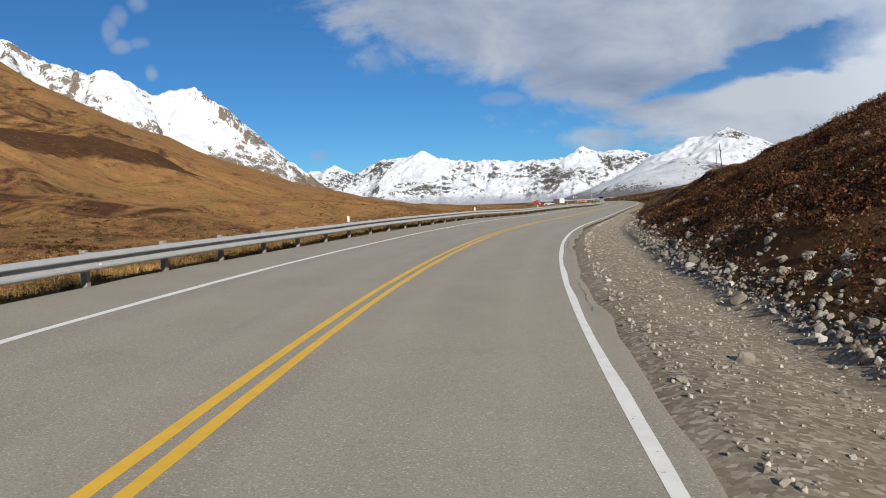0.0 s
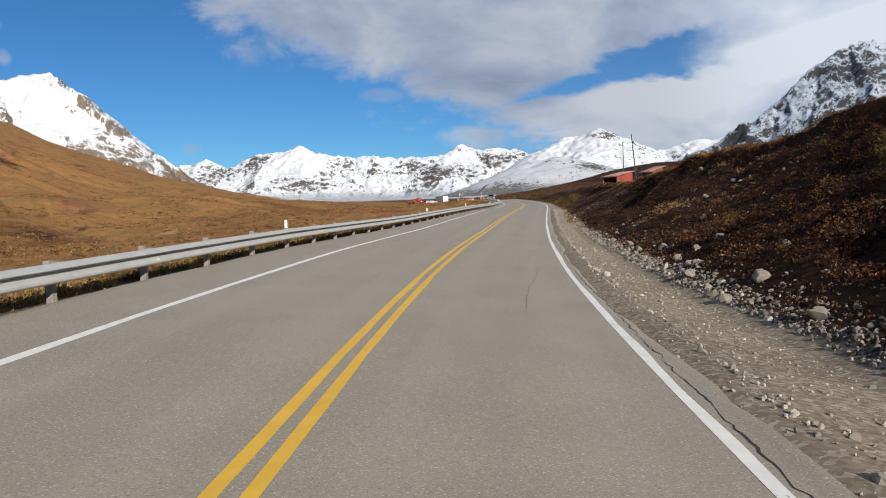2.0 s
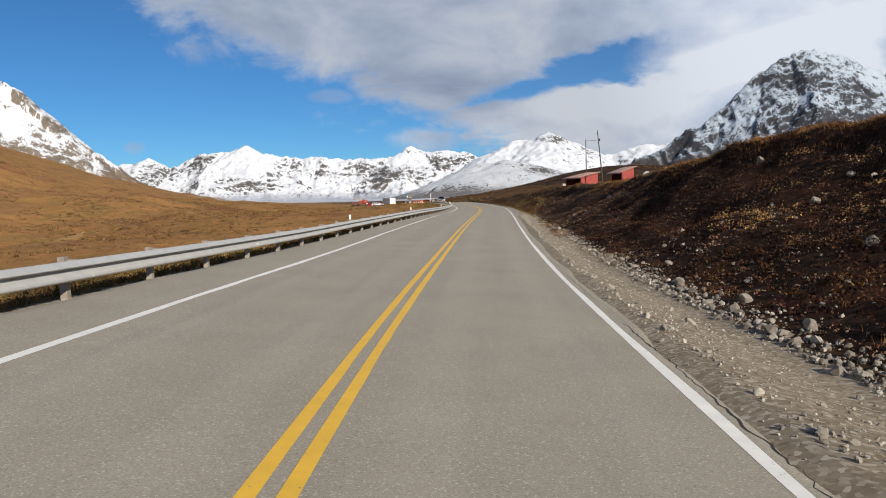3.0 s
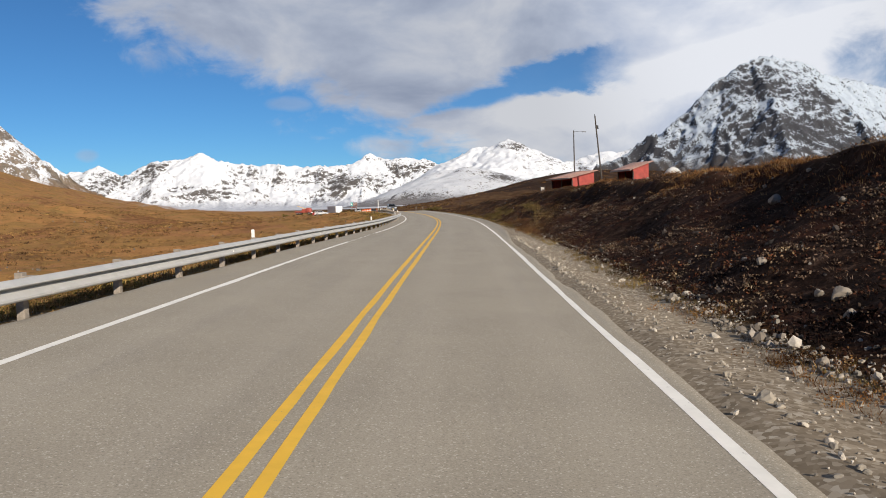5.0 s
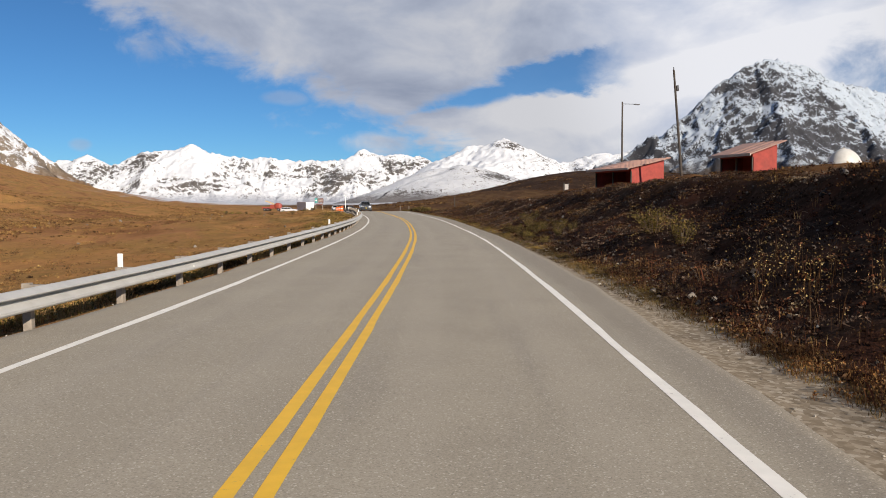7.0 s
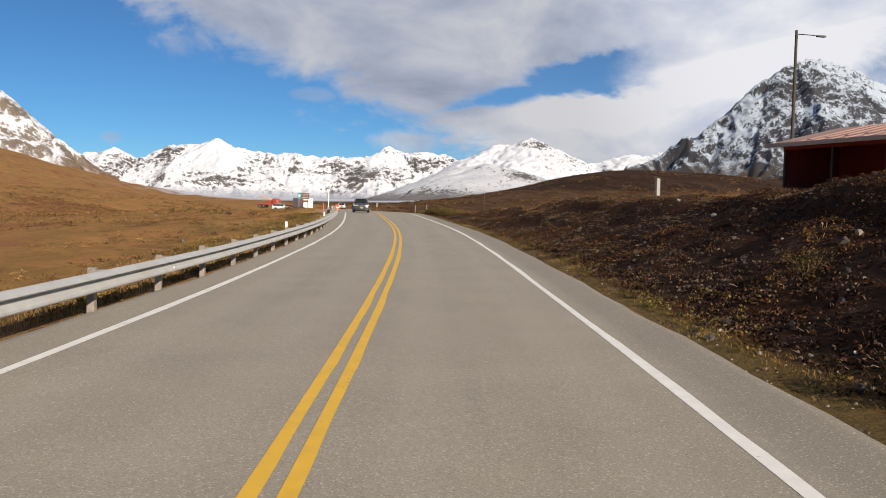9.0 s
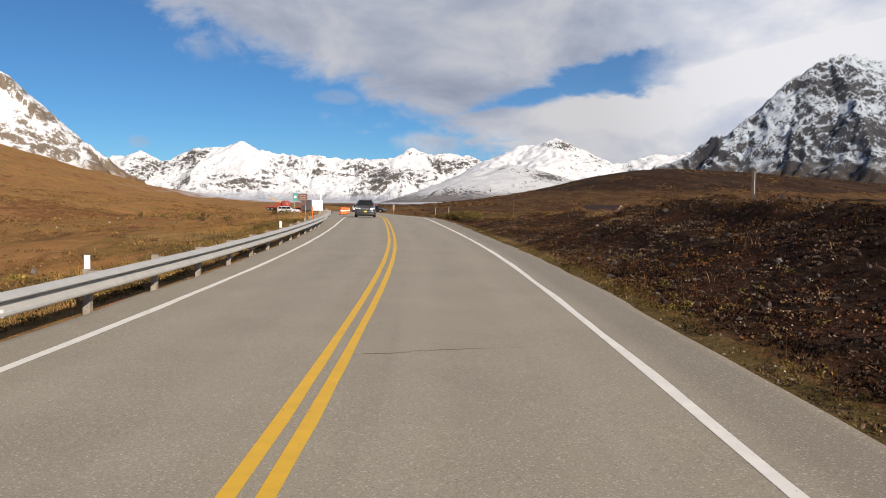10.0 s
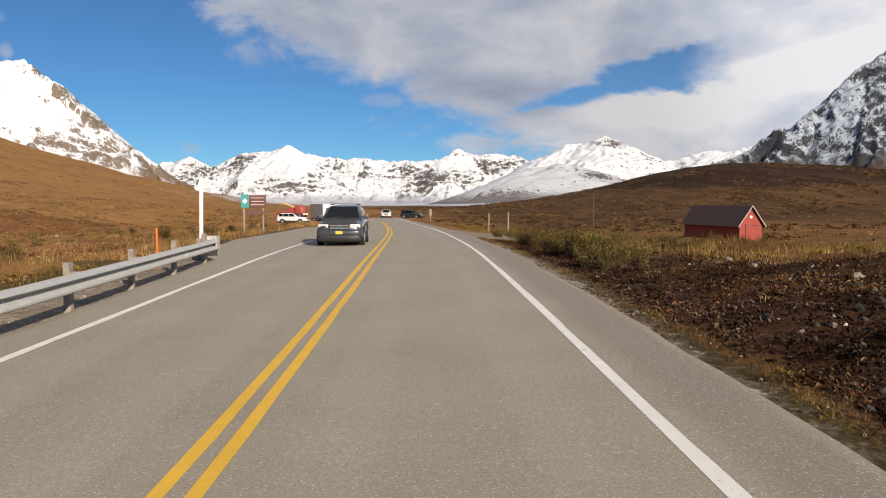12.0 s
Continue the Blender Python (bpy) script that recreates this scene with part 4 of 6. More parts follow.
def add_cyl(bm, r0, r1, h, at=(0, 0, 0), axis="Z", seg=16):
    turn = {"Z": Matrix(), "X": Matrix.Rotation(radians(90), 4, "Y"), "Y": Matrix.Rotation(radians(-90), 4, "X")}[axis]
    bmesh.ops.create_cone(bm, cap_ends=True, segments=seg, radius1=r0, radius2=r1, depth=h, matrix=Matrix.Translation(at) @ turn)
    return bm


def box(size, at=(0, 0, 0), turn=None, bevel=0.0):
    return add_box(bmesh.new(), size, at, turn, bevel)


def cyl(r0, r1, h, at=(0, 0, 0), axis="Z", seg=16):
    return add_cyl(bmesh.new(), r0, r1, h, at, axis, seg)


def loft(rings, close=True):
    bm = bmesh.new()
    vs = [[bm.verts.new(p) for p in r] for r in rings]
    n = len(rings[0])
    for a, b in zip(vs[:-1], vs[1:]):
        for i in range(n):
            bm.faces.new((a[i], a[(i + 1) % n], b[(i + 1) % n], b[i]))
    if close:
        bm.faces.new(vs[0][::-1])
        bm.faces.new(vs[-1])
    bmesh.ops.recalc_face_normals(bm, faces=bm.faces)
    for f in bm.faces:
        f.smooth = True
    return bm


def ring(y, hw, z0, z1, power=4.0, n=28):
    """A rounded-rectangle ring across a car body at y."""
    out = []
    for i in range(n):
        a = 2 * math.pi * i / n
        c, s = math.cos(a), math.sin(a)
        out.append((hw * math.copysign(abs(c) ** (2 / power), c), y, (z0 + z1) / 2 + (z1 - z0) / 2 * math.copysign(abs(s) ** (2 / power), s)))
    return out


# ---- guardrail ----
def rail_o(s):
    return np.interp(s, [-60, 15, 32, 60, 140, 190, 241, 254], [-5.3, -5.4, -5.5, -5.1, -4.5, -4.25, -4.25, -4.6])


def rail_z(s):
    return np.interp(s, [120, 185], [0.45, 0.51])


W_BEAM = [(0.0, -0.165), (0.02, -0.160), (0.100, -0.130), (0.114, -0.112), (0.114, -0.080), (0.100, -0.062), (0.0, 0.026), (-0.006, 0.036),
          (0.0, 0.048), (0.125, 0.072), (0.138, 0.084), (0.134, 0.098), (0.03, 0.160), (0.0, 0.165)]


def beam(s0, s1, lift=0.0):
    s = np.linspace(s0, s1, 9)
    prof = W_BEAM + [(d - 0.006, h) for d, h in W_BEAM[::-1]]
    pts = np.stack([along(s, rail_o(s) + d + lift, rail_z(s) + h) for d, h in prof], 1)
    bm = bmesh.new()
    vs = [[bm.verts.new(p) for p in row] for row in pts]
    n = len(prof)
    for a, b in zip(vs[:-1], vs[1:]):
        for i in range(n):
            bm.faces.new((a[i], a[(i + 1) % n], b[(i + 1) % n], b[i]))
    bm.faces.new(vs[0][::-1])
    bm.faces.new(vs[-1])
    bmesh.ops.recalc_face_normals(bm, faces=bm.faces)
    return bm


guardrail = thing("guardrail", Matrix(), "galvanised W-beam guardrail on weathered wooden posts", "guardrail")
POST_GAP, RAIL_END = 3.1, 252.9
_post = box((0.12, 0.13, 1.42), (0, 0, 0), None, 0.012)
post_me = bpy.data.meshes.new("post")
_post.to_mesh(post_me)
_post.free()
post_me.materials.append(M_POST)
_blk = box((0.16, 0.14, 0.34), (0, 0, 0), None, 0.01)
block_me = bpy.data.meshes.new("spacer_block")
_blk.to_mesh(block_me)
_blk.free()
block_me.materials.append(M_POST)
_tab = box((0.015, 0.06, 0.10), (0, 0, 0), None, 0.004)
tab_me = bpy.data.meshes.new("reflector")
_tab.to_mesh(tab_me)
_tab.free()
tab_me.materials.append(M_WHITE)
for k in range(100):
    s = RAIL_END - 0.4 - k * POST_GAP
    if s < -45:
        break
    o = float(rail_o(s))
    p = mesh_part("post", post_me, guardrail)
    p.matrix_world = place(s, o - 0.22, float(rail_z(s)) - 0.525 + 0.15 * float(ease(s, 222, 236)) + random.uniform(-0.02, 0.03)) @ pose(0, 0, 0, random.uniform(-2, 2), random.uniform(-2, 2), random.uniform(-6, 6))
    q = mesh_part("spacer_block", block_me, guardrail)
    q.matrix_world = place(s, o - 0.09, float(rail_z(s)))
    if k % 4 == 1:
        r = mesh_part("reflector", tab_me, guardrail, "small white reflector tab")
        r.matrix_world = place(s, o + 0.10, float(rail_z(s)) - 0.08)
for k in range(40):
    s1 = RAIL_END - k * 2 * POST_GAP
    part("rail_beam", beam(s1 - 2 * POST_GAP - 0.15, s1, 0.004 if k % 2 else 0.0), M_GALV, guardrail)
    if s1 < -40:
        break


M_TRAILER = simple("grey_trailer_side", (0.66, 0.67, 0.68), 0.5, 0.0, 0.12)


def end_terminal():
    """The shoe that closes the rail: it wraps round the last post."""
    a = np.radians(np.linspace(0, 170, 13))
    s = RAIL_END + 0.24 * np.sin(a)
    o = rail_o(RAIL_END) + 0.06 - 0.24 * (1 - np.cos(a))
    rings = []
    for si, oi, ai in zip(s, o, a):
        ds, do = 0.02 * math.sin(ai), 0.02 * math.cos(ai)
        rings.append([tuple(along(si, oi, 0.16)), tuple(along(si, oi, 0.77)), tuple(along(si + ds, oi + do, 0.77)), tuple(along(si + ds, oi + do, 0.16))])
    return loft(rings)


part("end_terminal", end_terminal(), M_GALV, guardrail, "curved steel end shoe")
part("end_plate", box((0.03, 0.03, 0.03), (0, 0, 0)), M_GALV, guardrail).matrix_world = place(RAIL_END - 0.2, float(rail_o(RAIL_END)) + 0.12, 0.59) @ Matrix.Diagonal((1.0, 12.0, 13.0, 1))
_tag = box((0.095, 0.03, 0.34), (0, 0, 0), None, 0.008)
tag_me = bpy.data.meshes.new("delineator")
_tag.to_mesh(tag_me)
_tag.free()
tag_me.materials.append(M_WHITE)
for s in (33.0, 61.0, 91.0, 117.0, 146.0, 174.0, 202.0, 223.0):
    s = RAIL_END - 0.4 - round((RAIL_END - 0.4 - s) / POST_GAP) * POST_GAP
    m = mesh_part("delineator", tag_me, guardrail, "white delineator plate on top of a post")
    m.matrix_world = place(s, float(rail_o(s)) - 0.22, float(rail_z(s)) + 0.25)
mk = thing("marker_post", place(254.1, -5.3, -0.2), "tall white square marker post at the guardrail end", "marker post")
part("post", box((0.10, 0.10, 2.75), (0, 0, 1.37), Euler((0, radians(1.0), 0)), 0.012), M_WHITE, mk)
part("base_block", box((0.28, 0.24, 0.85), (0, 0, 0.42), None, 0.02), M_POST, mk, "weathered wooden base block")
mk = thing("marker_stake", place(251.3, -5.75, -0.25), "thin orange fibreglass marker stake", "marker post")
part("stake", cyl(0.035, 0.03, 1.35, (0, 0, 0.67), "Z", 10), M_ORANGE, mk)


# ---- sheds, barn, poles ----
def shed(x, y, z, turn, length, depth, low, rise, label):
    """A lean-to shed: low eave towards the road, high wall behind. The origin is the near corner of the high wall."""
    t = thing("shed", pose(x, y, z, 0, 0, turn), label, "shed", "red sheds on the bank")
    w = 0.12
    for yy in (0.1, length / 2, length - 0.1):
        part("front_post", box((w, w, low), (-depth + w / 2, yy, low / 2), None, 0.01), M_POLE, t, "dark wooden post of the open front")
    part("header", box((w, length, 0.25), (-depth + w / 2, length / 2, low - 0.14)), M_RED, t)
    part("back_wall", box((w, length, low + rise), (-w / 2, length / 2, (low + rise) / 2), None, 0.01), M_RED, t)
    for y0, nm in ((0.0, "near"), (length - w, "far")):
        bm = bmesh.new()
        pts = [(-depth + w, 0), (-w, 0), (-w, low + rise * (1 - w / depth)), (-depth + w, low + rise * w / depth)]
        va = [bm.verts.new((px, y0 + 0.005, pz)) for px, pz in pts]
        vb = [bm.verts.new((px, y0 + w - 0.005, pz)) for px, pz in pts]
        bm.faces.new(va)
        bm.faces.new(vb[::-1])
        for i in range(4):
            bm.faces.new((va[i], vb[i], vb[(i + 1) % 4], va[(i + 1) % 4]))
        bmesh.ops.recalc_face_normals(bm, faces=bm.faces)
        part("end_wall", bm, M_RED, t, "sunlit red end wall" if nm == "near" else "")
    tilt = math.atan2(rise, depth)
    cx, cz = -depth / 2 - 0.15, low + rise / 2 + 0.09
    roof = part("roof", box(((depth + 1.1) / math.cos(tilt), length + 1.0, 0.09), (cx, length / 2, cz), Euler((0, -tilt, 0)), 0.01), M_ROOF, t, "faded rusty sheet-metal roof")
    for k in range(int(length / 0.9)):
        yy = -0.4 + k * 0.9 + 0.3
        part("roof_seam", box(((depth + 1.1) / math.cos(tilt), 0.05, 0.05), (cx, yy, cz + 0.06), Euler((0, -tilt, 0))), M_ROOF, roof)
    part("fascia", box((0.05, length + 1.0, 0.20), (cx - (depth + 1.1) / 2 - 0.02, length / 2, cz - (depth + 1.1) / 2 * math.tan(tilt) - 0.03)), M_TRIM, t, "pale eave board")
    part("footing", box((depth - 0.1, length - 0.1, 1.2), (-depth / 2, length / 2, -0.58)), M_POLE, t)


shed(74.2, 193.9, 2.8, 6, 6.0, 3.8, 2.2, 0.85, "red open-fronted lean-to shed with a rusty sheet roof")
shed(73.5, 177.5, 3.15, 6, 3.4, 2.4, 2.3, 0.75, "smaller red open-fronted shed with a rusty roof")


def utility_pole(x, y, z, height, lean, arm, label):
    t = thing("utility_pole", pose(x, y, z, 0, lean, 0), label, "utility pole")
    part("pole", cyl(0.135, 0.085, height + 1.0, (0, 0, height / 2 - 0.5), "Z", 14), M_POLE, t)
    if arm:
        a = part("lamp_arm", add_box(cyl(0.03, 0.03, 1.9, (0.95, 0, height - 0.25), "X", 8), (0.05, 0.05, 0.35), (0.1, 0, height - 0.4)), M_DARKSTEEL, t, "thin lamp arm")
        part("lamp_head", box((0.65, 0.22, 0.12), (1.95, 0, height - 0.28), None, 0.03), M_DARKSTEEL, a)
    else:
        part("insulator", cyl(0.05, 0.04, 0.28, (0, 0, height + 0.13), "Z", 10), M_DARKSTEEL, t)
        part("transformer", cyl(0.13, 0.13, 0.5, (0.22, 0, height - 1.6), "Z", 12), M_DARKSTEEL, t, "small dark pole box")


utility_pole(78.9, 210.1, 3.0, 10.6, -0.5, True, "dark wooden pole with a lamp arm behind the sheds")
utility_pole(73.15, 189.2, 3.0, 10.6, -6.0, False, "tall bare wooden utility pole, leaning slightly")

M_TANK = simple("dull_white_plastic", (0.56, 0.56, 0.53), 0.6, 0, 0.12, 3.0, (0.36, 0.35, 0.32))
tank = thing("storage_tank", pose(71.6, 169.0, 4.05, 0, -9, 0), "dull white domed plastic tank on the bank top", "tank")
part("shell", loft([[(r * math.cos(a), r * math.sin(a) * 0.8, z) for a in np.linspace(0, 2 * math.pi, 33)[:-1]]
                    for r, z in ((1.10, -2.2), (1.16, 0.0), (1.12, 0.25), (0.98, 0.60), (0.76, 0.90), (0.46, 1.12), (0.20, 1.21), (0.02, 1.23))]), M_TANK, tank)
part("lid", cyl(0.16, 0.14, 0.08, (0, 0, 1.24), "Z", 14), M_TRIM, tank)

board = thing("notice_board", pose(84.2, 236.2, 2.55, 0, 0, 53), "pale notice board between two dark wooden posts", "board")
for side in (-1.65, 1.65):
    part("post", box((0.17, 0.20, 4.3), (side, 0.0, 0.0), None, 0.015), M_POLE, board)
part("board", box((3.12, 0.05, 1.75), (0.0, 0.0, 1.10), None, 0.01), M_TRIM, board, "weathered pale board")


def barn(x, y, z, turn, length, width, wall, rise):
    """A gabled barn; the origin is the middle of its near gable, +y runs along the ridge."""
    t = thing("barn", pose(x, y, z, 0, 0, turn), "small red gabled barn with a brown roof in tall grass", "barn")
    h = width / 2
    for y0 in (0.0, length - 0.12):
        bm = bmesh.new()
        pts = [(-h, 0), (h, 0), (h, wall), (0, wall + rise), (-h, wall)]
        va, vb = [bm.verts.new((px, y0, pz)) for px, pz in pts], [bm.verts.new((px, y0 + 0.12, pz)) for px, pz in pts]
        bm.faces.new(va)
        bm.faces.new(vb[::-1])
        for i in range(5):
            bm.faces.new((va[i], vb[i], vb[(i + 1) % 5], va[(i + 1) % 5]))
        bmesh.ops.recalc_face_normals(bm, faces=bm.faces)
        part("gable_wall", bm, M_RED, t)
    for sx in (-1, 1):
        part("side_wall", box((0.12, length - 0.25, wall), (sx * (h - 0.06), length / 2, wall / 2)), M_RED, t)
        a = math.atan2(rise, h)
        part("roof_slope", box((h / math.cos(a) + 0.70, length + 0.7, 0.08), (sx * (h / 2 + 0.21), length / 2, wall + rise / 2 - 0.10), Euler((0, sx * a, 0)), 0.01), M_DARKROOF, t)
        part("barge_board", box((h / math.cos(a) + 0.70, 0.05, 0.13), (sx * (h / 2 + 0.21), -0.37, wall + rise / 2 - 0.10), Euler((0, sx * a, 0))), M_DUSTY, t, "pale weathered gable edge board")
    d = part("door", box((1.5, 0.06, 1.9), (0.1, -0.03, 0.97), None, 0.01), M_RED, t, "closed red door")
    part("door_frame", add_box(add_box(box((0.1, 0.08, 2.0), (-0.7, -0.04, 1.0)), (0.1, 0.08, 2.0), (0.9, -0.04, 1.0)), (1.7, 0.08, 0.1), (0.1, -0.04, 2.02)), M_DARKROOF, d)
    part("vent", cyl(0.19, 0.19, 0.06, (0.0, -0.05, wall + rise * 0.42), "Y", 18), M_WHITE, t, "round white gable vent")


barn(110.4, 312.9, -2.9, 4, 13.0, 3.2, 2.15, 2.15)


def stake(x, y, z, height, r, label, mat=None):
    t = thing("wooden_post", pose(x, y, z, 0, random.uniform(-2, 2), 0), label, "post")
    part("post", cyl(r, r * 0.9, height + 0.6, (0, 0, height / 2 - 0.3), "Z", 10), mat or M_POLE, t)


stake(95.5, 329.4, -1.2, 4.6, 0.10, "tall thin weathered wooden pole")
stake(75.7, 301.6, -0.9, 1.9, 0.09, "short grey wooden post beside the road", M_POST)
stake(73.0, 299.0, -0.8, 1.7, 0.08, "short grey wooden post beside the road", M_POST)
delin2 = thing("road_sign", place(346, 7.6, -0.2), "narrow brown-grey road marker board", "sign")
part("post", box((0.07, 0.07, 1.6), (0, 0, 0.8)), M_POST, delin2)
part("board", box((0.35, 0.03, 1.0), (0, -0.05, 1.4), None, 0.01), M_POST, delin2)


# ---- sign board, trailer, road works ----
sg = thing("information_sign", place(281.5, -9.0, -0.9, 4), "brown roadside sign board with a teal panel on two posts", "sign")
for px in (-0.62, 0.62):
    part("post", box((0.10, 0.10, 3.6), (px, 0.07, 1.6)), M_POST, sg)
face = part("sign_face", box((1.12, 0.05, 0.82), (0.26, 0, 2.95), None, 0.01), M_BROWNSIGN, sg)
part("teal_panel", box((0.50, 0.05, 0.88), (-0.56, 0, 2.97), None, 0.01), M_TEAL, sg, "teal emblem panel")
for w, zz in ((0.92, 3.18), (0.80, 2.95), (0.88, 2.73)):
    part("lettering_bar", box((w, 0.01, 0.05), (0.26, -0.032, zz)), M_TRIM, face, "pale line of lettering")
part("emblem", box((0.24, 0.01, 0.26), (-0.56, -0.032, 2.97), Euler((0, radians(45), 0))), M_WHITE, sg)
part("lower_board", box((1.2, 0.04, 0.30), (0.05, -0.01, 2.2), None, 0.01), M_BROWNSIGN, sg)

tr = thing("box_trailer", place(350.5, -7.6, -0.5, 22), "parked box trailer with a white rear and grey side", "trailer")
box_b = part("box_body", box((2.4, 6.2, 2.2), (-0.1, 3.1, 1.85), None, 0.04), M_TRAILER, tr)
part("rear_door", box((2.3, 0.06, 2.1), (-0.1, -0.04, 1.85), None, 0.02), M_WHITE, box_b, "white rear door")
part("chassis", box((2.0, 6.8, 0.16), (-0.1, 2.8, 0.62)), M_DARKSTEEL, tr)
for sx in (-1, 1):
    for yy in (1.6, 2.7):
        w = part("wheel", cyl(0.42, 0.42, 0.26, (sx * 1.0 - 0.1, yy, 0.42), "X", 20), M_TYRE, tr)
        part("rim", cyl(0.22, 0.22, 0.28, (sx * 1.0 - 0.1, yy, 0.42), "X", 14), M_RIM, w)


def machine(m):
    """A red drilling truck: cab, bed, wheels and a raised yellow boom."""
    t = thing("work_truck", m, "red work truck with a folded yellow boom", "truck")
    cab = part("cab", loft([ring(-0.9, 1.05, 0.7, 2.1, 5), ring(-0.3, 1.1, 0.65, 2.6, 5), ring(0.8, 1.1, 0.65, 2.65, 5), ring(0.9, 1.05, 0.7, 2.5, 5)]), M_TRUCKRED, t)
    part("windscreen", box((1.7, 0.05, 0.7), (0, -0.62, 2.05), Euler((radians(-25), 0, 0)), 0.01), M_GLASS, cab)
    part("bed", box((2.2, 4.4, 0.5), (0, 3.2, 1.05), None, 0.03), M_TRUCKRED, t)
    part("tool_box", box((2.0, 1.4, 0.8), (0, 1.9, 1.7), None, 0.04), M_TRUCKRED, t)
    part("boom", box((0.32, 4.2, 0.32), (0.1, 2.6, 2.6), Euler((radians(20), 0, 0)), 0.03), M_TRUCKYEL, t)
    part("bumper", box((2.1, 0.2, 0.35), (0, -1.0, 0.75), None, 0.03), M_WHITE, t)
    for sx in (-1, 1):
        for yy in (-0.2, 3.4, 4.5):
            w = part("wheel", cyl(0.48, 0.48, 0.3, (sx * 0.98, yy, 0.48), "X", 20), M_TYRE, t)
            part("rim", cyl(0.24, 0.24, 0.32, (sx * 0.98, yy, 0.48), "X", 14), M_RIM, w)


_mp = place(392, -15.8, 0.0, 70)
machine(_mp)


def cone(x, y, z):
    t = thing("traffic_drum", pose(x, y, z), "orange traffic drum with white bands", "traffic drum", "orange drums at the road works")
    part("drum", cyl(0.29, 0.22, 0.95, (0, 0, 0.5), "Z", 16), M_ORANGE, t)
    part("band", cyl(0.272, 0.258, 0.14, (0, 0, 0.52), "Z", 16), M_WHITE, t)
    part("base", cyl(0.36, 0.36, 0.06, (0, 0, 0.03), "Z", 16), M_CLAD, t)


for s, o in ((292, -4.1), (299, -3.6), (307, -3.3), (318, -2.7), (330, -2.0)):
    cx, cy, cz = along(s, o)
    cone(cx, cy, cz)


# ---- vehicles ----
def car(m, label, paint, name="car", scale=1.0):
    """A sport utility car, its nose towards -y."""
    t = thing(name, m, label, "car")
    body = part("body", loft([ring(-2.36, 0.70, 0.46, 0.86, 3.5), ring(-2.27, 0.86, 0.36, 0.97, 4), ring(-1.9, 0.915, 0.32, 1.04, 4), ring(-1.0, 0.93, 0.30, 1.11, 4),
                              ring(0.3, 0.93, 0.30, 1.13, 5), ring(1.5, 0.93, 0.30, 1.15, 5), ring(2.15, 0.91, 0.34, 1.16, 5), ring(2.32, 0.84, 0.42, 1.08, 4)]), paint, t)
    cabin = part("cabin", loft([ring(-1.08, 0.84, 0.9, 1.10, 5), ring(-0.6, 0.79, 0.9, 1.39, 6), ring(-0.2, 0.72, 0.9, 1.60, 6), ring(0.6, 0.70, 0.9, 1.66, 6),
                                ring(1.5, 0.70, 0.9, 1.64, 6), ring(2.0, 0.72, 0.9, 1.55, 6), ring(2.24, 0.80, 0.9, 1.18, 6)]), paint, t)
    bm = bmesh.new()
    q = [bm.verts.new(v) for v in ((-0.72, -1.07, 1.125), (0.72, -1.07, 1.125), (0.58, -0.23, 1.605), (-0.58, -0.23, 1.605))]
    bm.faces.new(q)
    bmesh.ops.solidify(bm, geom=bm.faces[:], thickness=0.03)
    part("windscreen", bm, M_GLASS, cabin, "dark sloping windscreen")
    for sx in (-1, 1):
        for y0, y1 in ((-0.55, 0.35), (0.42, 1.25), (1.32, 1.95)):
            bm = bmesh.new()
            q = [bm.verts.new(v) for v in ((sx * 0.815, y0, 1.17), (sx * 0.815, y1, 1.17), (sx * 0.735, y1 - 0.04, 1.54), (sx * 0.735, y0 + (0.28 if y0 < 0 else 0.02), 1.54))]
            bm.faces.new(q)
            bmesh.ops.solidify(bm, geom=bm.faces[:], thickness=0.03)
            part("side_window", bm, M_GLASS, cabin)
        rail = part("roof_rail", loft([ring(-0.1, 0.02, 1.66, 1.70), ring(1.8, 0.02, 1.67, 1.71)]), M_CLAD, cabin)
        rail.location.x = sx * 0.58
        mir = part("mirror", box((0.22, 0.12, 0.16), (sx * 0.98, -0.72, 1.16), None, 0.04), paint, t)
        part("headlight", box((0.42, 0.14, 0.15), (sx * 0.63, -2.27, 0.83), Euler((0, 0, sx * radians(12))), 0.04), M_LAMP, body, "clear headlight")
        part("fog_lamp", cyl(0.06, 0.06, 0.06, (sx * 0.62, -2.36, 0.50), "Y", 14), M_LAMP, body)
        part("tail_light", box((0.10, 0.16, 0.5), (sx * 0.86, 2.22, 1.0), None, 0.03), M_TRUCKRED, body, "red tail light")
        for yy in (-1.42, 1.36):
            arch = part("wheel_arch", cyl(0.41, 0.41, 0.10, (sx * 0.895, yy, 0.40), "X", 28), M_CLAD, body)
            w = part("wheel", cyl(0.355, 0.355, 0.235, (sx * 0.84, yy, 0.355), "X", 28), M_TYRE, t)
            rim = part("rim", cyl(0.23, 0.23, 0.05, (sx * 0.955, yy, 0.355), "X", 20), M_RIM, w)
    grille = part("grille", box((0.80, 0.10, 0.21), (0, -2.335, 0.80), None, 0.03), M_CLAD, body, "dark grille with chrome bars")
    for k in range(3):
        part("grille_bar", box((0.74, 0.03, 0.026), (0, -2.395, 0.73 + 0.06 * k)), M_CHROME, grille)
    bump_p = part("bumper", loft([ring(-2.45, 0.70, 0.46, 0.66, 4), ring(-2.38, 0.90, 0.42, 0.69, 5), ring(-2.1, 0.94, 0.40, 0.69, 5)]), paint, body)
    part("air_dam", loft([ring(-2.47, 0.74, 0.22, 0.50, 4), ring(-2.40, 0.91, 0.20, 0.51, 5), ring(-2.05, 0.945, 0.20, 0.51, 5)]), M_CLAD, body, "dark lower bumper")
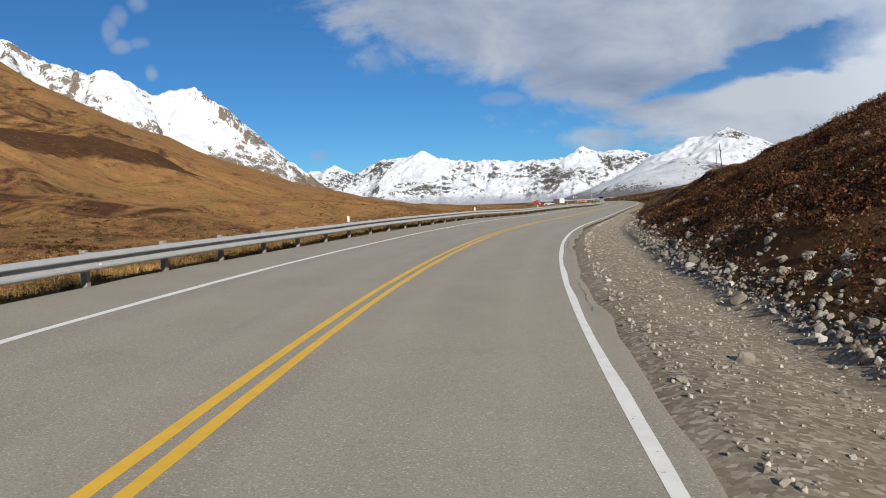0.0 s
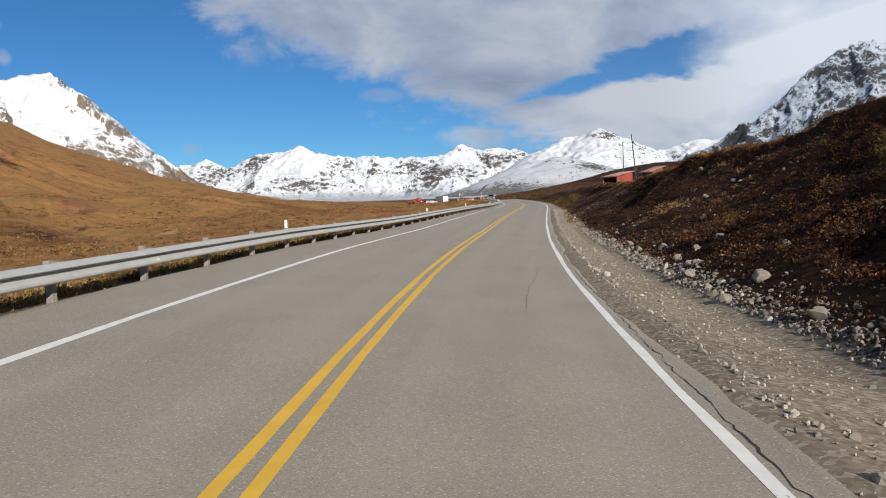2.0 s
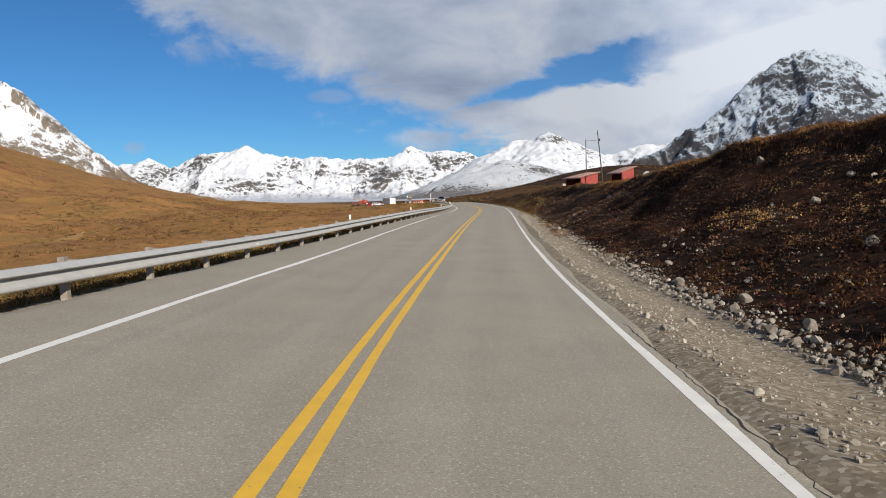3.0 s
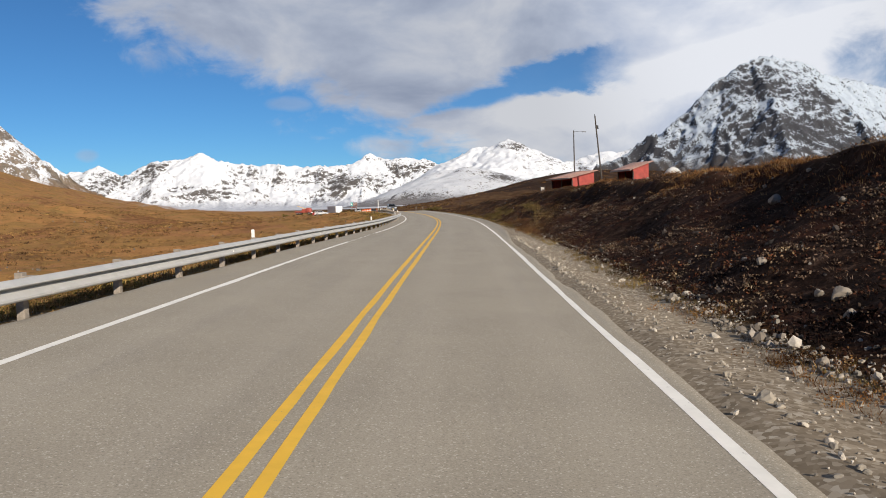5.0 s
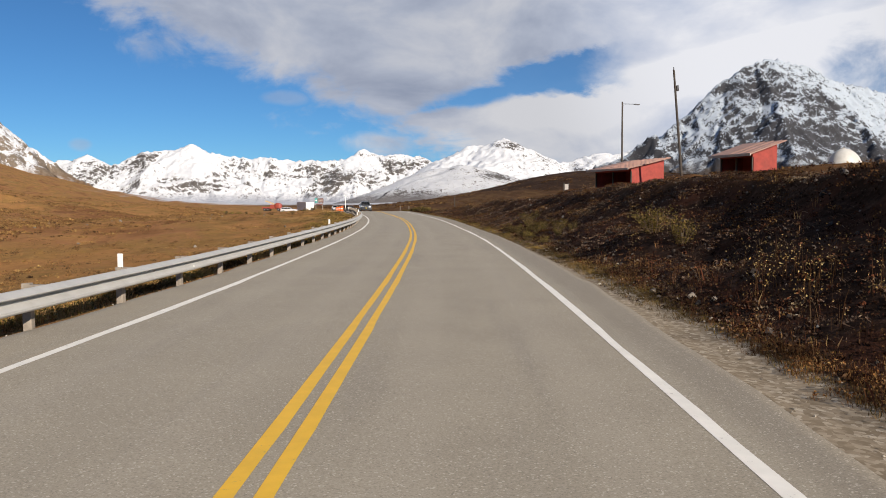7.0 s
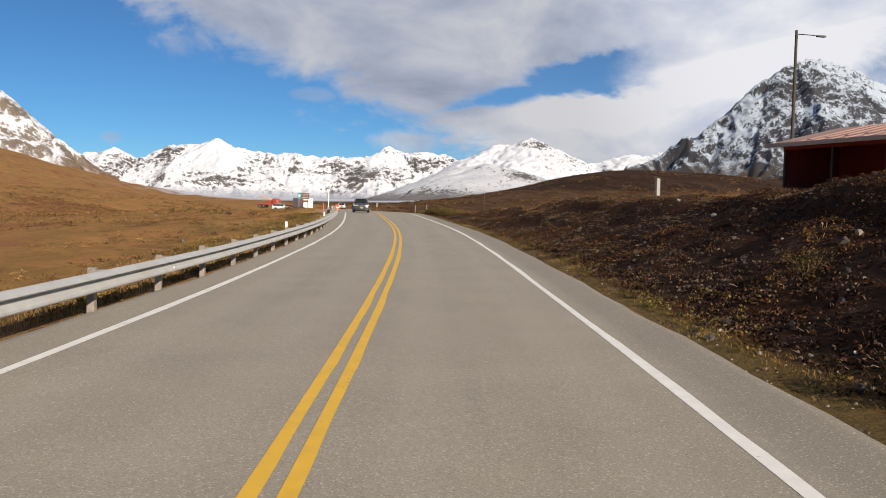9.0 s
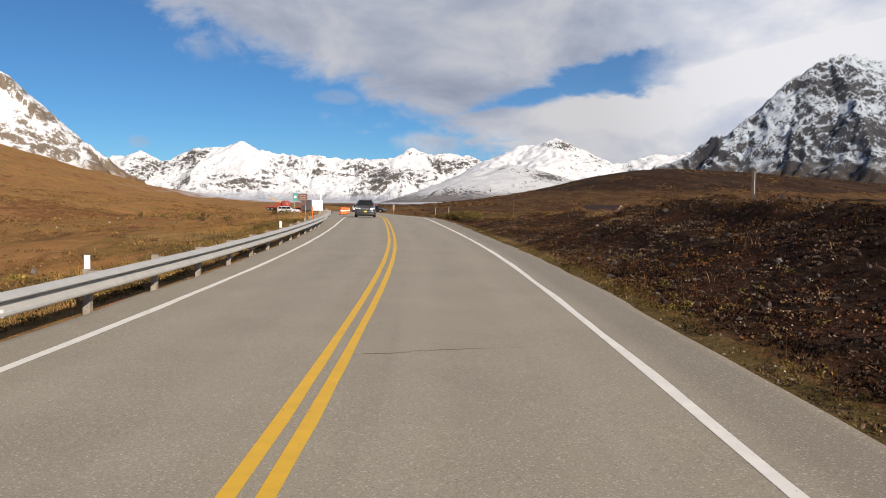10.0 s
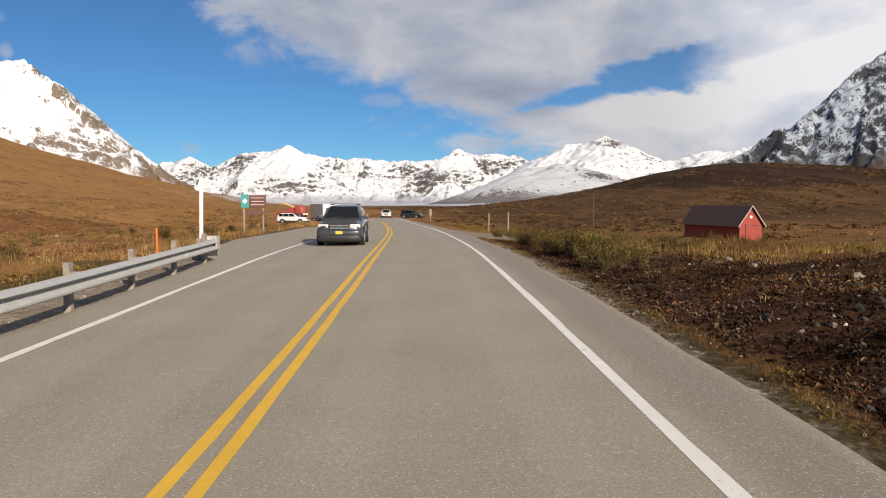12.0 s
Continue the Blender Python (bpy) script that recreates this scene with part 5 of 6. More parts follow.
    part("underbody", box((1.5, 4.2, 0.22), (0, 0.05, 0.27), None, 0.03), M_CLAD, t)
    for sx in (-1, 1):
        part("side_cladding", box((0.06, 2.2, 0.22), (sx * 0.93, -0.03, 0.40), None, 0.02), M_CLAD, body, "dark side cladding")
    plate = part("number_plate", box((0.28, 0.02, 0.13), (0, -2.46, 0.57), None, 0.005), M_PLATE, bump_p, "yellow number plate")
    part("hood_guard", box((1.4, 0.05, 0.07), (0, -2.2, 1.04), Euler((radians(-25), 0, 0)), 0.02), M_CLAD, body, "dark bonnet guard strip")
    part("wiper", box((0.62, 0.02, 0.02), (-0.3, -1.06, 1.145), Euler((0, radians(-8), 0))), M_CLAD, cabin)
    part("roof_bar", box((1.15, 0.05, 0.03), (0, 0.3, 1.71), None, 0.01), M_CLAD, cabin)
    part("roof_bar", box((1.15, 0.05, 0.03), (0, 1.3, 1.71), None, 0.01), M_CLAD, cabin)
    return t


suv = car(place(263.2, -1.68, 0.0), "grey sport utility car with a yellow plate in the oncoming lane", M_CARPAINT)
M_DARKCAR = simple("dark_car_paint", (0.03, 0.033, 0.04), 0.35, 0.3, 0.1)
M_WHITECAR = simple("white_car_paint", (0.70, 0.70, 0.70), 0.3, 0.1, 0.05)
M_REDCAR = simple("red_car_paint", (0.45, 0.03, 0.03), 0.35, 0.2, 0.1)
car(place(384, 6.9, -0.1, 60), "dark car parked on the far roadside", M_DARKCAR)
car(place(398, -12.0, -0.6, 80), "red car parked by the road works", M_REDCAR)
car(place(381, 1.6, 0.0), "pale car waiting at the road works", M_WHITECAR)
car(place(350, -13.4, -0.6, 78), "pale car parked beside the red truck", M_WHITECAR)


# ---- stones, boulders and plants ----
rng = np.random.RandomState(11)


def template(sub):
    bm = bmesh.new()
    bmesh.ops.create_icosphere(bm, subdivisions=sub, radius=1.0)
    v = np.array([p.co[:] for p in bm.verts])
    f = np.array([[p.index for p in q.verts] for q in bm.faces])
    bm.free()
    return v, f


def turns(n):
    """Random rotation matrices."""
    q = rng.normal(size=(n, 4))
    q /= np.linalg.norm(q, axis=1)[:, None]
    w, x, y, z = q.T
    return np.stack([np.stack([1 - 2 * (y * y + z * z), 2 * (x * y - z * w), 2 * (x * z + y * w)], -1),
                     np.stack([2 * (x * y + z * w), 1 - 2 * (x * x + z * z), 2 * (y * z - x * w)], -1),
                     np.stack([2 * (x * z - y * w), 2 * (y * z + x * w), 1 - 2 * (x * x + y * y)], -1)], 1)


def mass(name, verts, faces, mat, label, category, rounded=False):
    """verts (n, k, 3) with one face template: n separate islands in one mesh."""
    n, k = verts.shape[:2]
    fs = (faces[None] + (np.arange(n) * k)[:, None, None]).reshape(-1, faces.shape[1])
    me = bpy.data.meshes.new(name)
    me.from_pydata(verts.reshape(-1, 3).tolist(), [], fs.tolist())
    me.materials.append(mat)
    if rounded:
        me.polygons.foreach_set("use_smooth", np.ones(len(me.polygons), bool))
    me.update()
    return tagged(new(name, me), label, category, kind="stuff")


def stones(name, s, o, size, mat, label, sink=0.3, sub=1):
    v, f = template(sub)
    n = len(s)
    sh = rng.uniform(0.55, 1.0, (n, 1, 3)) * size[:, None, None]
    jit = 1 + rng.uniform(-0.22, 0.22, (n, len(v), 1))
    w = np.repeat(v[None], n, 0) * jit
    for _ in range(5):
        q = rng.normal(size=(n, 3))
        q /= np.linalg.norm(q, axis=1)[:, None]
        over = np.maximum(np.einsum("nkj,nj->nk", w, q) - rng.uniform(0.45, 0.8, (n, 1)), 0)
        w = w - over[..., None] * q[:, None, :]
    p = np.einsum("nij,nkj->nki", turns(n), w * sh)
    c = ground_point(s, o)
    c[:, 2] += size * (0.5 - sink)
    return mass(name, p + c[:, None, :], f, mat, label, "stones")


def toe_at(s):
    return np.interp(s, B_TOE_S, B_TOE)


# loose stones on the shoulder, more of them where it is wide
n = 12000
s = np.where(rng.rand(n) < 0.9, rng.uniform(-2, 134, n), rng.uniform(112, 275, n))
o = 4.0 + (toe_at(s) + 0.9 - 4.0) * rng.rand(n) ** 0.8
stones("shoulder_pebbles", s, o, np.clip(rng.lognormal(-4.0, 0.4, n), 0.01, 0.05), M_PEBBLE, "small loose pebbles on the gravel shoulder", 0.3, 0)
n = 2100
s = rng.uniform(-2, 134, n)
o = 4.05 + (toe_at(s) + 0.9 - 4.05) * rng.rand(n) ** 0.6
near = rng.rand(n) < 0.45
o = np.where(near, 4.15 + np.abs(rng.normal(0.0, 0.16, n)) + 0.25 * field(s / 5.0, s * 0, 211), o)
stones("shoulder_stones", s, o, np.clip(rng.lognormal(-3.45, 0.5, n), 0.02, 0.14), M_PEBBLE, "loose pale stones on the gravel shoulder", 0.42, 2)
n = 900
s = rng.uniform(-30, 262, n)
o = -rng.uniform(4.5, 6.6, n)
stones("shoulder_gravel", s, o, np.clip(rng.lognormal(-3.8, 0.5, n), 0.012, 0.07), M_PEBBLE, "loose gravel under the guardrail")
# a band of rubble at the foot of the bank
n = 7000
s = np.where(rng.rand(n) < 0.94, rng.uniform(0, 108, n), rng.uniform(108, 190, n))
o = toe_at(s) + 0.2 + np.abs(rng.normal(0, 0.5, n)) * np.interp(s, [60, 120], [1.0, 0.6])
stones("foot_rubble", s, o, np.clip(rng.lognormal(-3.2, 0.5, n), 0.022, 0.20) * np.interp(s, [90, 120], [1.0, 0.6]), M_ROCK, "pale broken rubble at the foot of the bank", 0.35)
n = 1100
s = rng.uniform(0, 268, n)
oc = np.interp(s, B_S, B_O)
o = toe_at(s) + (oc - toe_at(s)) * rng.rand(n) ** 1.3
stones("bank_stones", s, o, np.clip(rng.lognormal(-3.5, 0.5, n), 0.02, 0.14), M_ROCK, "pale stones scattered over the dark bank")
n = 260
s = rng.uniform(30, 330, n)
o = -rng.uniform(10, 90, n)
stones("field_stones", s, o, np.clip(rng.lognormal(-1.9, 0.5, n), 0.08, 0.5), M_ROCK, "scattered pale stones on the tundra slope")


def boulder_mesh(seed):
    bm = bmesh.new()
    bmesh.ops.create_icosphere(bm, subdivisions=3, radius=1.0)
    for v in bm.verts:
        p = v.co.copy()
        a = noise.noise(p * 1.1 + Vector((seed * 9.1, 0, 0)))
        b = noise.noise(p * 3.0 + Vector((0, seed * 5.3, 0)))
        c = noise.cell(p * 1.6 + Vector((seed, 0, 0)))
        v.co = p * (1 + 0.35 * a + 0.12 * b + 0.10 * c)
        v.co.z *= 0.72
    for k in range(7):
        q = Vector((math.cos(k * 2.4 + seed), math.sin(k * 2.4 + seed), math.sin(k * 1.7 + seed * 2.0))).normalized()
        for v in bm.verts:
            over = max(v.co.dot(q) - 0.62, 0)
            v.co -= q * over * 0.9
    me = bpy.data.meshes.new("boulder")
    bm.to_mesh(me)
    bm.free()
    me.materials.append(M_ROCK)
    return me


boulders = [boulder_mesh(k) for k in range(5)]
spots = [(58.4, 7.2, 0.36), (57.0, 6.7, 0.42), (66.0, 7.6, 0.46), (67.5, 6.9, 0.38), (55.2, 8.6, 0.40), (49.0, 7.0, 0.40), (71.0, 7.0, 0.42), (75.0, 6.6, 0.36), (46.1, 9.0, 0.42), (64.0, 9.2, 0.45), (73.0, 10.6, 0.42), (92.0, 14.0, 0.45), (88.0, 9.5, 0.4),
         (20.0, 8.8, 0.36), (28.0, 8.0, 0.40), (24.0, 11.2, 0.45), (34.5, 8.6, 0.40), (31.0, 6.6, 0.24), (56.0, 11.0, 0.36), (80.0, 7.2, 0.32),
         (117.5, 10.8, 0.42), (127.0, 14.8, 0.36), (140.0, 12.5, 0.34), (146.5, 8.6, 0.26), (171.0, 7.0, 0.26),
         (190.0, 9.5, 0.26), (205.0, 11.0, 0.26), (219.6, 5.5, 0.15), (230.3, 10.7, 0.32), (201.0, 6.9, 0.22), (247.0, 9.0, 0.28), (255.0, 10.0, 0.30)]
spots = [(s if s < 80 else s * 0.983, o, r * (0.48 if s < 95 else 0.55 if s < 122 else 0.36)) for s, o, r in spots]
spots += [(15.6, 7.6, 0.16), (15.3, 6.7, 0.18), (12.2, 7.1, 0.11), (12.7, 7.4, 0.08), (9.7, 5.3, 0.13), (9.8, 6.8, 0.12), (18.4, 7.2, 0.11), (61.6, 7.3, 0.18), (62.2, 8.0, 0.17), (79.9, 12.1, 0.20), (53.6, 7.5, 0.24), (59.0, 7.1, 0.15),
          (81.6, 14.0, 0.17), (107.6, 7.3, 0.11), (105.2, 7.3, 0.10), (104.7, 7.4, 0.18), (103.4, 6.9, 0.12), (101.9, 5.8, 0.11), (108.0, 5.7, 0.13), (101.7, 5.4, 0.09), (110.1, 10.1, 0.12), (147.8, 6.0, 0.10), (147.2, 6.2, 0.08)]
for k, (s, o, r) in enumerate(spots):
    p = ground_point(s, o)
    b = tagged(new("boulder", boulders[k % 5]), "pale angular boulder resting on the roadside bank", "boulder", "boulders on the bank")
    b.matrix_world = pose(p[0], p[1], p[2] + r * 0.35, random.uniform(-20, 20), random.uniform(-20, 20), random.uniform(0, 360)) @ Matrix.Diagonal((r, r * random.uniform(0.75, 1.1), r, 1))


def blades(name, s, o, height, width, count, mat, label, spread=0.12, lean=0.5):
    """Tufts of narrow blades."""
    n = len(s)
    base = ground_point(s, o)
    v = []
    for k in range(count):
        a, r = rng.uniform(0, 2 * np.pi, n), rng.uniform(0, spread, n)
        b = base + np.stack([np.cos(a) * r, np.sin(a) * r, np.full(n, -0.03)], -1)
        d = rng.uniform(0, 2 * np.pi, n)
        side = np.stack([np.cos(d), np.sin(d), d * 0], -1) * (width * rng.uniform(0.6, 1.2, n))[:, None]
        h = height * rng.uniform(0.5, 1.15, n)
        out = np.stack([np.cos(a), np.sin(a), a * 0], -1) * (h * rng.uniform(0, lean, n))[:, None]
        mid = b + out * 0.4 + np.stack([a * 0, a * 0, h * 0.6], -1)
        tip = b + out + np.stack([a * 0, a * 0, h], -1)
        v.append(np.stack([b - side / 2, b + side / 2, mid + side * 0.35, tip, mid - side * 0.35], 1))
    v = np.concatenate(v)
    return mass(name, v, np.array([[0, 1, 2, 3, 4]]), mat, label, "grass")


def tufts(name, s, o, radius, count, leaf, mat, label, flat=0.6):
    """Low heath plants: little domes of small leaves."""
    n = len(s)
    base = ground_point(s, o)
    v = []
    for k in range(count):
        d = rng.normal(size=(n, 3))
        d /= np.linalg.norm(d, axis=1)[:, None]
        d[:, 2] = np.abs(d[:, 2]) * flat
        c = base + d * (radius * rng.uniform(0.5, 1.0, n))[:, None]
        r = turns(n)
        l = leaf * rng.uniform(0.6, 1.3, n)
        quad = np.array([[-0.55, -0.1, 0], [0.05, -0.36, 0.09], [0.6, 0.05, 0], [0.0, 0.36, 0.09]])
        v.append(c[:, None, :] + np.einsum("nij,kj->nki", r, quad) * l[:, None, None])
    v = np.concatenate(v)
    return mass(name, v, np.array([[0, 1, 2, 3]]), mat, label, "shrubs")


def bank_places(n, s0, s1, lo=0.0, hi=1.15, skew=1.0):
    s = rng.uniform(s0, s1, n)
    t, c = toe_at(s), np.interp(s, B_S, B_O)
    return s, t + 0.4 + (c - t) * (lo + (hi - lo) * rng.rand(n) ** skew)


s, o = bank_places(25000, -2, 116, 0.03, 1.2)
keep = (fbm(s / 3.5, o / 3.5, 3, 61) > -0.14) & (rng.rand(len(s)) < np.interp(s, [30, 58, 92, 116], [1.0, 0.35, 0.14, 0.06]))
tufts("bank_heath", s[keep], o[keep], rng.uniform(0.12, 0.30, keep.sum()), 14, 0.058, M_HEATH_RED, "low red-brown heath covering the bank", 0.7)
# larger shrubs break up the outline of the near bank, with stones between them
s, o = bank_places(2000, 0, 84, 0.12, 1.1)
keep = fbm(s / 3.0, o / 3.0, 3, 111) > np.interp(s, [40, 60], [0.0, 0.13])
tufts("bank_shrubs", s[keep], o[keep], rng.uniform(0.22, 0.55, keep.sum()), 60, 0.085, M_HEATH_RED, "rust-red dwarf shrubs on the near bank", 0.9)
s, o = bank_places(1800, 0, 80, 0.10, 1.12)
keep = fbm(s / 3.0, o / 3.0, 3, 113) > 0.0
tufts("bank_shrubs", s[keep], o[keep], rng.uniform(0.25, 0.60, keep.sum()), 60, 0.07, M_DUSK, "brown and olive dwarf shrubs on the near bank", 0.9)
s, o = bank_places(7500, 0, 60, 0.10, 1.15)
keep = fbm(s / 1.6, o / 1.6, 3, 171) > -0.05
tufts("bank_heath", s[keep], o[keep], rng.uniform(0.14, 0.34, keep.sum()), 22, 0.060, M_HEATH_RED, "dense red-brown heath over the near bank", 0.8)
keep = fbm(s / 1.6, o / 1.6, 3, 173) > 0.0
tufts("dark_heath", s[keep] + 0.2, o[keep], rng.uniform(0.14, 0.34, keep.sum()), 18, 0.065, M_DUSK, "dull brown heath between the red plants", 0.7)
s, o = bank_places(1700, 0, 86, 0.0, 0.8, 2.2)
stones("lower_bank_stones", s, o, np.clip(rng.lognormal(-2.5, 0.45, len(s)), 0.05, 0.24) * np.interp(s, [28, 48], [1.0, 0.55]), M_ROCK, "broken grey-brown rocks on the lower bank", 0.35, 2)
s = np.concatenate([rng.normal(c0, w0, k0) for c0, w0, k0 in ((108, 0.5, 12), (111.5, 0.7, 20), (114, 0.5, 10), (119, 0.8, 18))])
o = toe_at(s) + rng.normal(0.3, 0.25, len(s))
blades("dry_tussocks", s, o, rng.uniform(0.05, 0.14, len(s)), np.full(len(s), 0.008), 40, M_VERGE, "dry straw-coloured grass tussocks at the bank's foot", 0.17, 0.9)
s, o = bank_places(16000, -2, 104, 0.05, 1.2)
keep = fbm(s / 2.8, o / 2.8, 3, 63) < np.interp(s, [30, 60], [0.0, 0.14])
tufts("dark_heath", s[keep], o[keep], rng.uniform(0.10, 0.24, keep.sum()), 10, 0.07, M_HEATH, "dark bare heath twigs between the red plants", 0.6)
s, o = bank_places(2400, -2, 120, 0.25, 1.2)
keep = fbm(s / 6, o / 6, 3, 65) > 0.12
tufts("ochre_heath", s[keep], o[keep], rng.uniform(0.2, 0.45, keep.sum()), 30, 0.06, M_DRY, "ochre-yellow shrubs on the upper bank", 0.9)
s, o = bank_places(28000, 78, 270, 0.02, 1.25, 1.4)
keep = fbm(s / 2.5, o / 2.5, 3, 67) > -0.19
tufts("bank_heath", s[keep], o[keep], rng.uniform(0.05, 0.16, keep.sum()), 7, 0.050, M_HEATH, "low dark heath on the lower bank", 0.6)
s, o = bank_places(3600, 140, 270, 0.0, 1.0, 1.3)
keep = fbm(s / 3, o / 3, 3, 69) > -0.03
tufts("red_heath", s[keep], o[keep], rng.uniform(0.08, 0.2, keep.sum()), 12, 0.05, M_HEATH_RED, "patches of red autumn heath on the bank")
s, o = bank_places(2600, 100, 268, 0.0, 1.1)
stones("bank_clods", s, o, np.clip(rng.lognormal(-3.0, 0.45, len(s)), 0.025, 0.14), M_CLOD, "dark soil clods and stones over the bank")
s, o = bank_places(2400, 0, 270, 0.05, 1.2)
keep = rng.rand(len(s)) < np.interp(s, [60, 100], [0.8, 0.2])
s, o = s[keep], o[keep]
blades("bank_grass", s, o, rng.uniform(0.08, 0.26, len(s)), np.full(len(s), 0.012), 5, M_DRY, "dry ochre grass tufts on the bank")
s, o = bank_places(22000, 80, 270, 0.0, 1.1)
keep = fbm(s / 2.2, o / 2.2, 3, 121) > -0.06
blades("fallen_twigs", s[keep], o[keep], rng.uniform(0.03, 0.09, keep.sum()), np.full(keep.sum(), 0.014), 7, M_LITTER, "grey-brown fallen twigs and stalks lying on the bank", 0.22, 3.0)
s, o = bank_places(9000, 150, 270, 0.0, 1.05)
keep = fbm(s / 2.0, o / 2.0, 3, 123) > 0.0
tufts("brown_heath", s[keep], o[keep], rng.uniform(0.10, 0.26, keep.sum()), 14, 0.05, M_DUSK, "dull brown heath plants on the bank", 0.5)
s, o = bank_places(15000, 98, 270, 0.0, 1.1, 1.2)
keep = fbm(s / 1.8, o / 1.8, 3, 93) > np.interp(s, [135, 160], [0.13, 0.0])
tufts("leaf_litter", s[keep], o[keep], rng.uniform(0.10, 0.32, keep.sum()), 13, 0.05, M_LITTER, "grey-brown dead leaves and twigs on the bank", 0.12)
s, o = bank_places(22000, 0, 110, 0.0, 1.1)
keep = rng.rand(len(s)) < np.interp(s, [30, 55], [1.0, 0.6])
s, o = s[keep], o[keep]
keep = fbm(s / 1.8, o / 1.8, 3, 95) > 0.0
tufts("leaf_litter", s[keep], o[keep], rng.uniform(0.10, 0.30, keep.sum()), 13, 0.05, M_LITTER, "grey-brown dead leaves and twigs on the bank", 0.15)
s = rng.uniform(66, 128, 7500)
o = np.interp(s, B_S, B_O) + rng.normal(0.2, 1.0, len(s))
keep = fbm(s / 4, o / 4, 3, 97) > -0.05
blades("crest_grass", s[keep], o[keep], rng.uniform(0.08, 0.28, keep.sum()), np.full(keep.sum(), 0.012), 8, M_CREST, "dry rust-brown grass along the bank crest", 0.24, 0.7)
s = rng.uniform(64, 152, 900)
o = np.interp(s, B_S, B_O) + rng.normal(0.1, 0.8, len(s))
keep = fbm(s / 5, o / 5, 3, 151) > -0.04
tufts("crest_shrubs", s[keep], o[keep], rng.uniform(0.14, 0.34, keep.sum()), 46, 0.05, M_CREST, "rust-brown dwarf shrubs along the bank crest", 0.8)
s = np.concatenate([rng.normal(c0, w0, k0) for c0, w0, k0 in ((186, 2.0, 40), (196, 2.5, 40), (205, 2.0, 46), (213, 3.0, 46), (176, 2.5, 30), (168, 2.0, 20), (234, 4.0, 30))])
o = toe_at(s) + rng.exponential(0.8, len(s))
tufts("green_weeds", s, o, rng.uniform(0.08, 0.2, len(s)), 24, 0.045, M_WILLOW, "yellow-green leafy weeds along the verge", 1.0)
s = rng.uniform(146, 272, 7000)
o = toe_at(s) - 0.1 + 1.3 * rng.rand(len(s)) ** 1.5
keep = fbm(s / 1.6, o / 1.6, 3, 107) > -0.1
blades("moss_and_grass", s[keep], o[keep], rng.uniform(0.03, 0.10, keep.sum()), np.full(keep.sum(), 0.014), 6, M_VERGE, "short moss and olive grass at the foot of the bank", 0.16, 1.4)
tufts("foot_litter", s[keep][::2], o[keep][::2], rng.uniform(0.06, 0.2, keep.sum())[::2], 10, 0.04, M_LITTER, "dead leaves and small twigs at the foot of the bank", 0.12)
# verge grass along the road past the gravel
s = rng.uniform(80, 275, 7000)
o = toe_at(s) + 0.12 + np.abs(rng.normal(0, 0.3, len(s)))
keep = fbm(s / 3.3, o * 0, 3, 77) > -0.12
blades("verge_grass", s[keep], o[keep], rng.uniform(0.04, 0.11, keep.sum()), np.full(keep.sum(), 0.011), 8, M_VERGE, "short brownish verge grass along the asphalt edge", 0.10, 0.9)
s = np.concatenate([rng.normal(c0, w0, k0) for c0, w0, k0 in ((139, 2.2, 60), (146, 3.0, 50), (152, 2.5, 40), (133, 1.5, 20), (205, 1.8, 24), (211, 1.5, 18), (197, 1.5, 14))])
o = toe_at(s) + rng.uniform(0.2, 1.6, len(s))
blades("tall_weeds", s, o, rng.uniform(0.15, 0.55, len(s)), np.full(len(s), 0.007), 6, M_HEATH_RED, "tall dry reddish weeds at the foot of the bank", 0.12, 0.4)
ls = np.concatenate([rng.normal(146.5, 1.1, 34), rng.normal(144, 1.2, 22), rng.normal(138.5, 1.0, 18), rng.normal(156.2, 0.5, 16)])
lo = np.concatenate([rng.normal(7.3, 0.4, 34), rng.normal(7.7, 0.5, 22), rng.normal(6.2, 0.3, 18), rng.normal(7.6, 0.4, 16)])
blades("weed_stems", ls, lo, rng.uniform(0.4, 0.85, len(ls)), np.full(len(ls), 0.008), 3, M_DUSK, "tall thin brown weed stems on the bank", 0.10, 0.25)
tufts("pale_weeds", ls, lo, rng.uniform(0.25, 0.42, len(ls)), 15, 0.034, M_OCHRE, "tall weeds with sparse pale yellow leaves", 2.2)
ls = np.concatenate([rng.normal(102.2, 0.35, 60), rng.normal(100.4, 0.4, 40), rng.normal(106.2, 0.6, 40), rng.normal(142.7, 1.0, 130), rng.normal(140.5, 0.8, 70), rng.normal(96.6, 1.2, 60), rng.normal(138.3, 0.8, 70)])
lo = toe_at(ls) + rng.normal(0.15, 0.26, len(ls)) + 0.35 * (ls > 130)
blades("rust_weeds", ls, lo, rng.uniform(0.05, 0.17, len(ls)), np.full(len(ls), 0.0055), 18, M_CREST, "rust-brown dry weeds at the edge of the gravel", 0.15, 0.7)
tufts("rust_weeds", ls[::3], lo[::3], rng.uniform(0.08, 0.18, len(ls[::3])), 20, 0.03, M_CREST, "rust-brown leafy weeds at the edge of the gravel", 1.3)
ls = rng.uniform(146, 166, 900)
lo = toe_at(ls) + rng.uniform(-0.1, 0.7, len(ls))
blades("green_moss", ls, lo, rng.uniform(0.04, 0.14, len(ls)), np.full(len(ls), 0.010), 9, M_VERGE, "yellow-green mossy grass at the foot of the bank", 0.14, 1.0)
tufts("seed_heads", s, o, rng.uniform(0.12, 0.34, len(s)), 22, 0.032, M_DUSK, "dry leafy weeds at the foot of the bank", 1.5)
# behind the guardrail
s = rng.uniform(-10, 236, 24000)
o = np.interp(s, [15, 60, 140, 190, 285], [-5.95, -5.65, -5.05, -4.85, -5.2]) - rng.exponential(1.1, len(s))
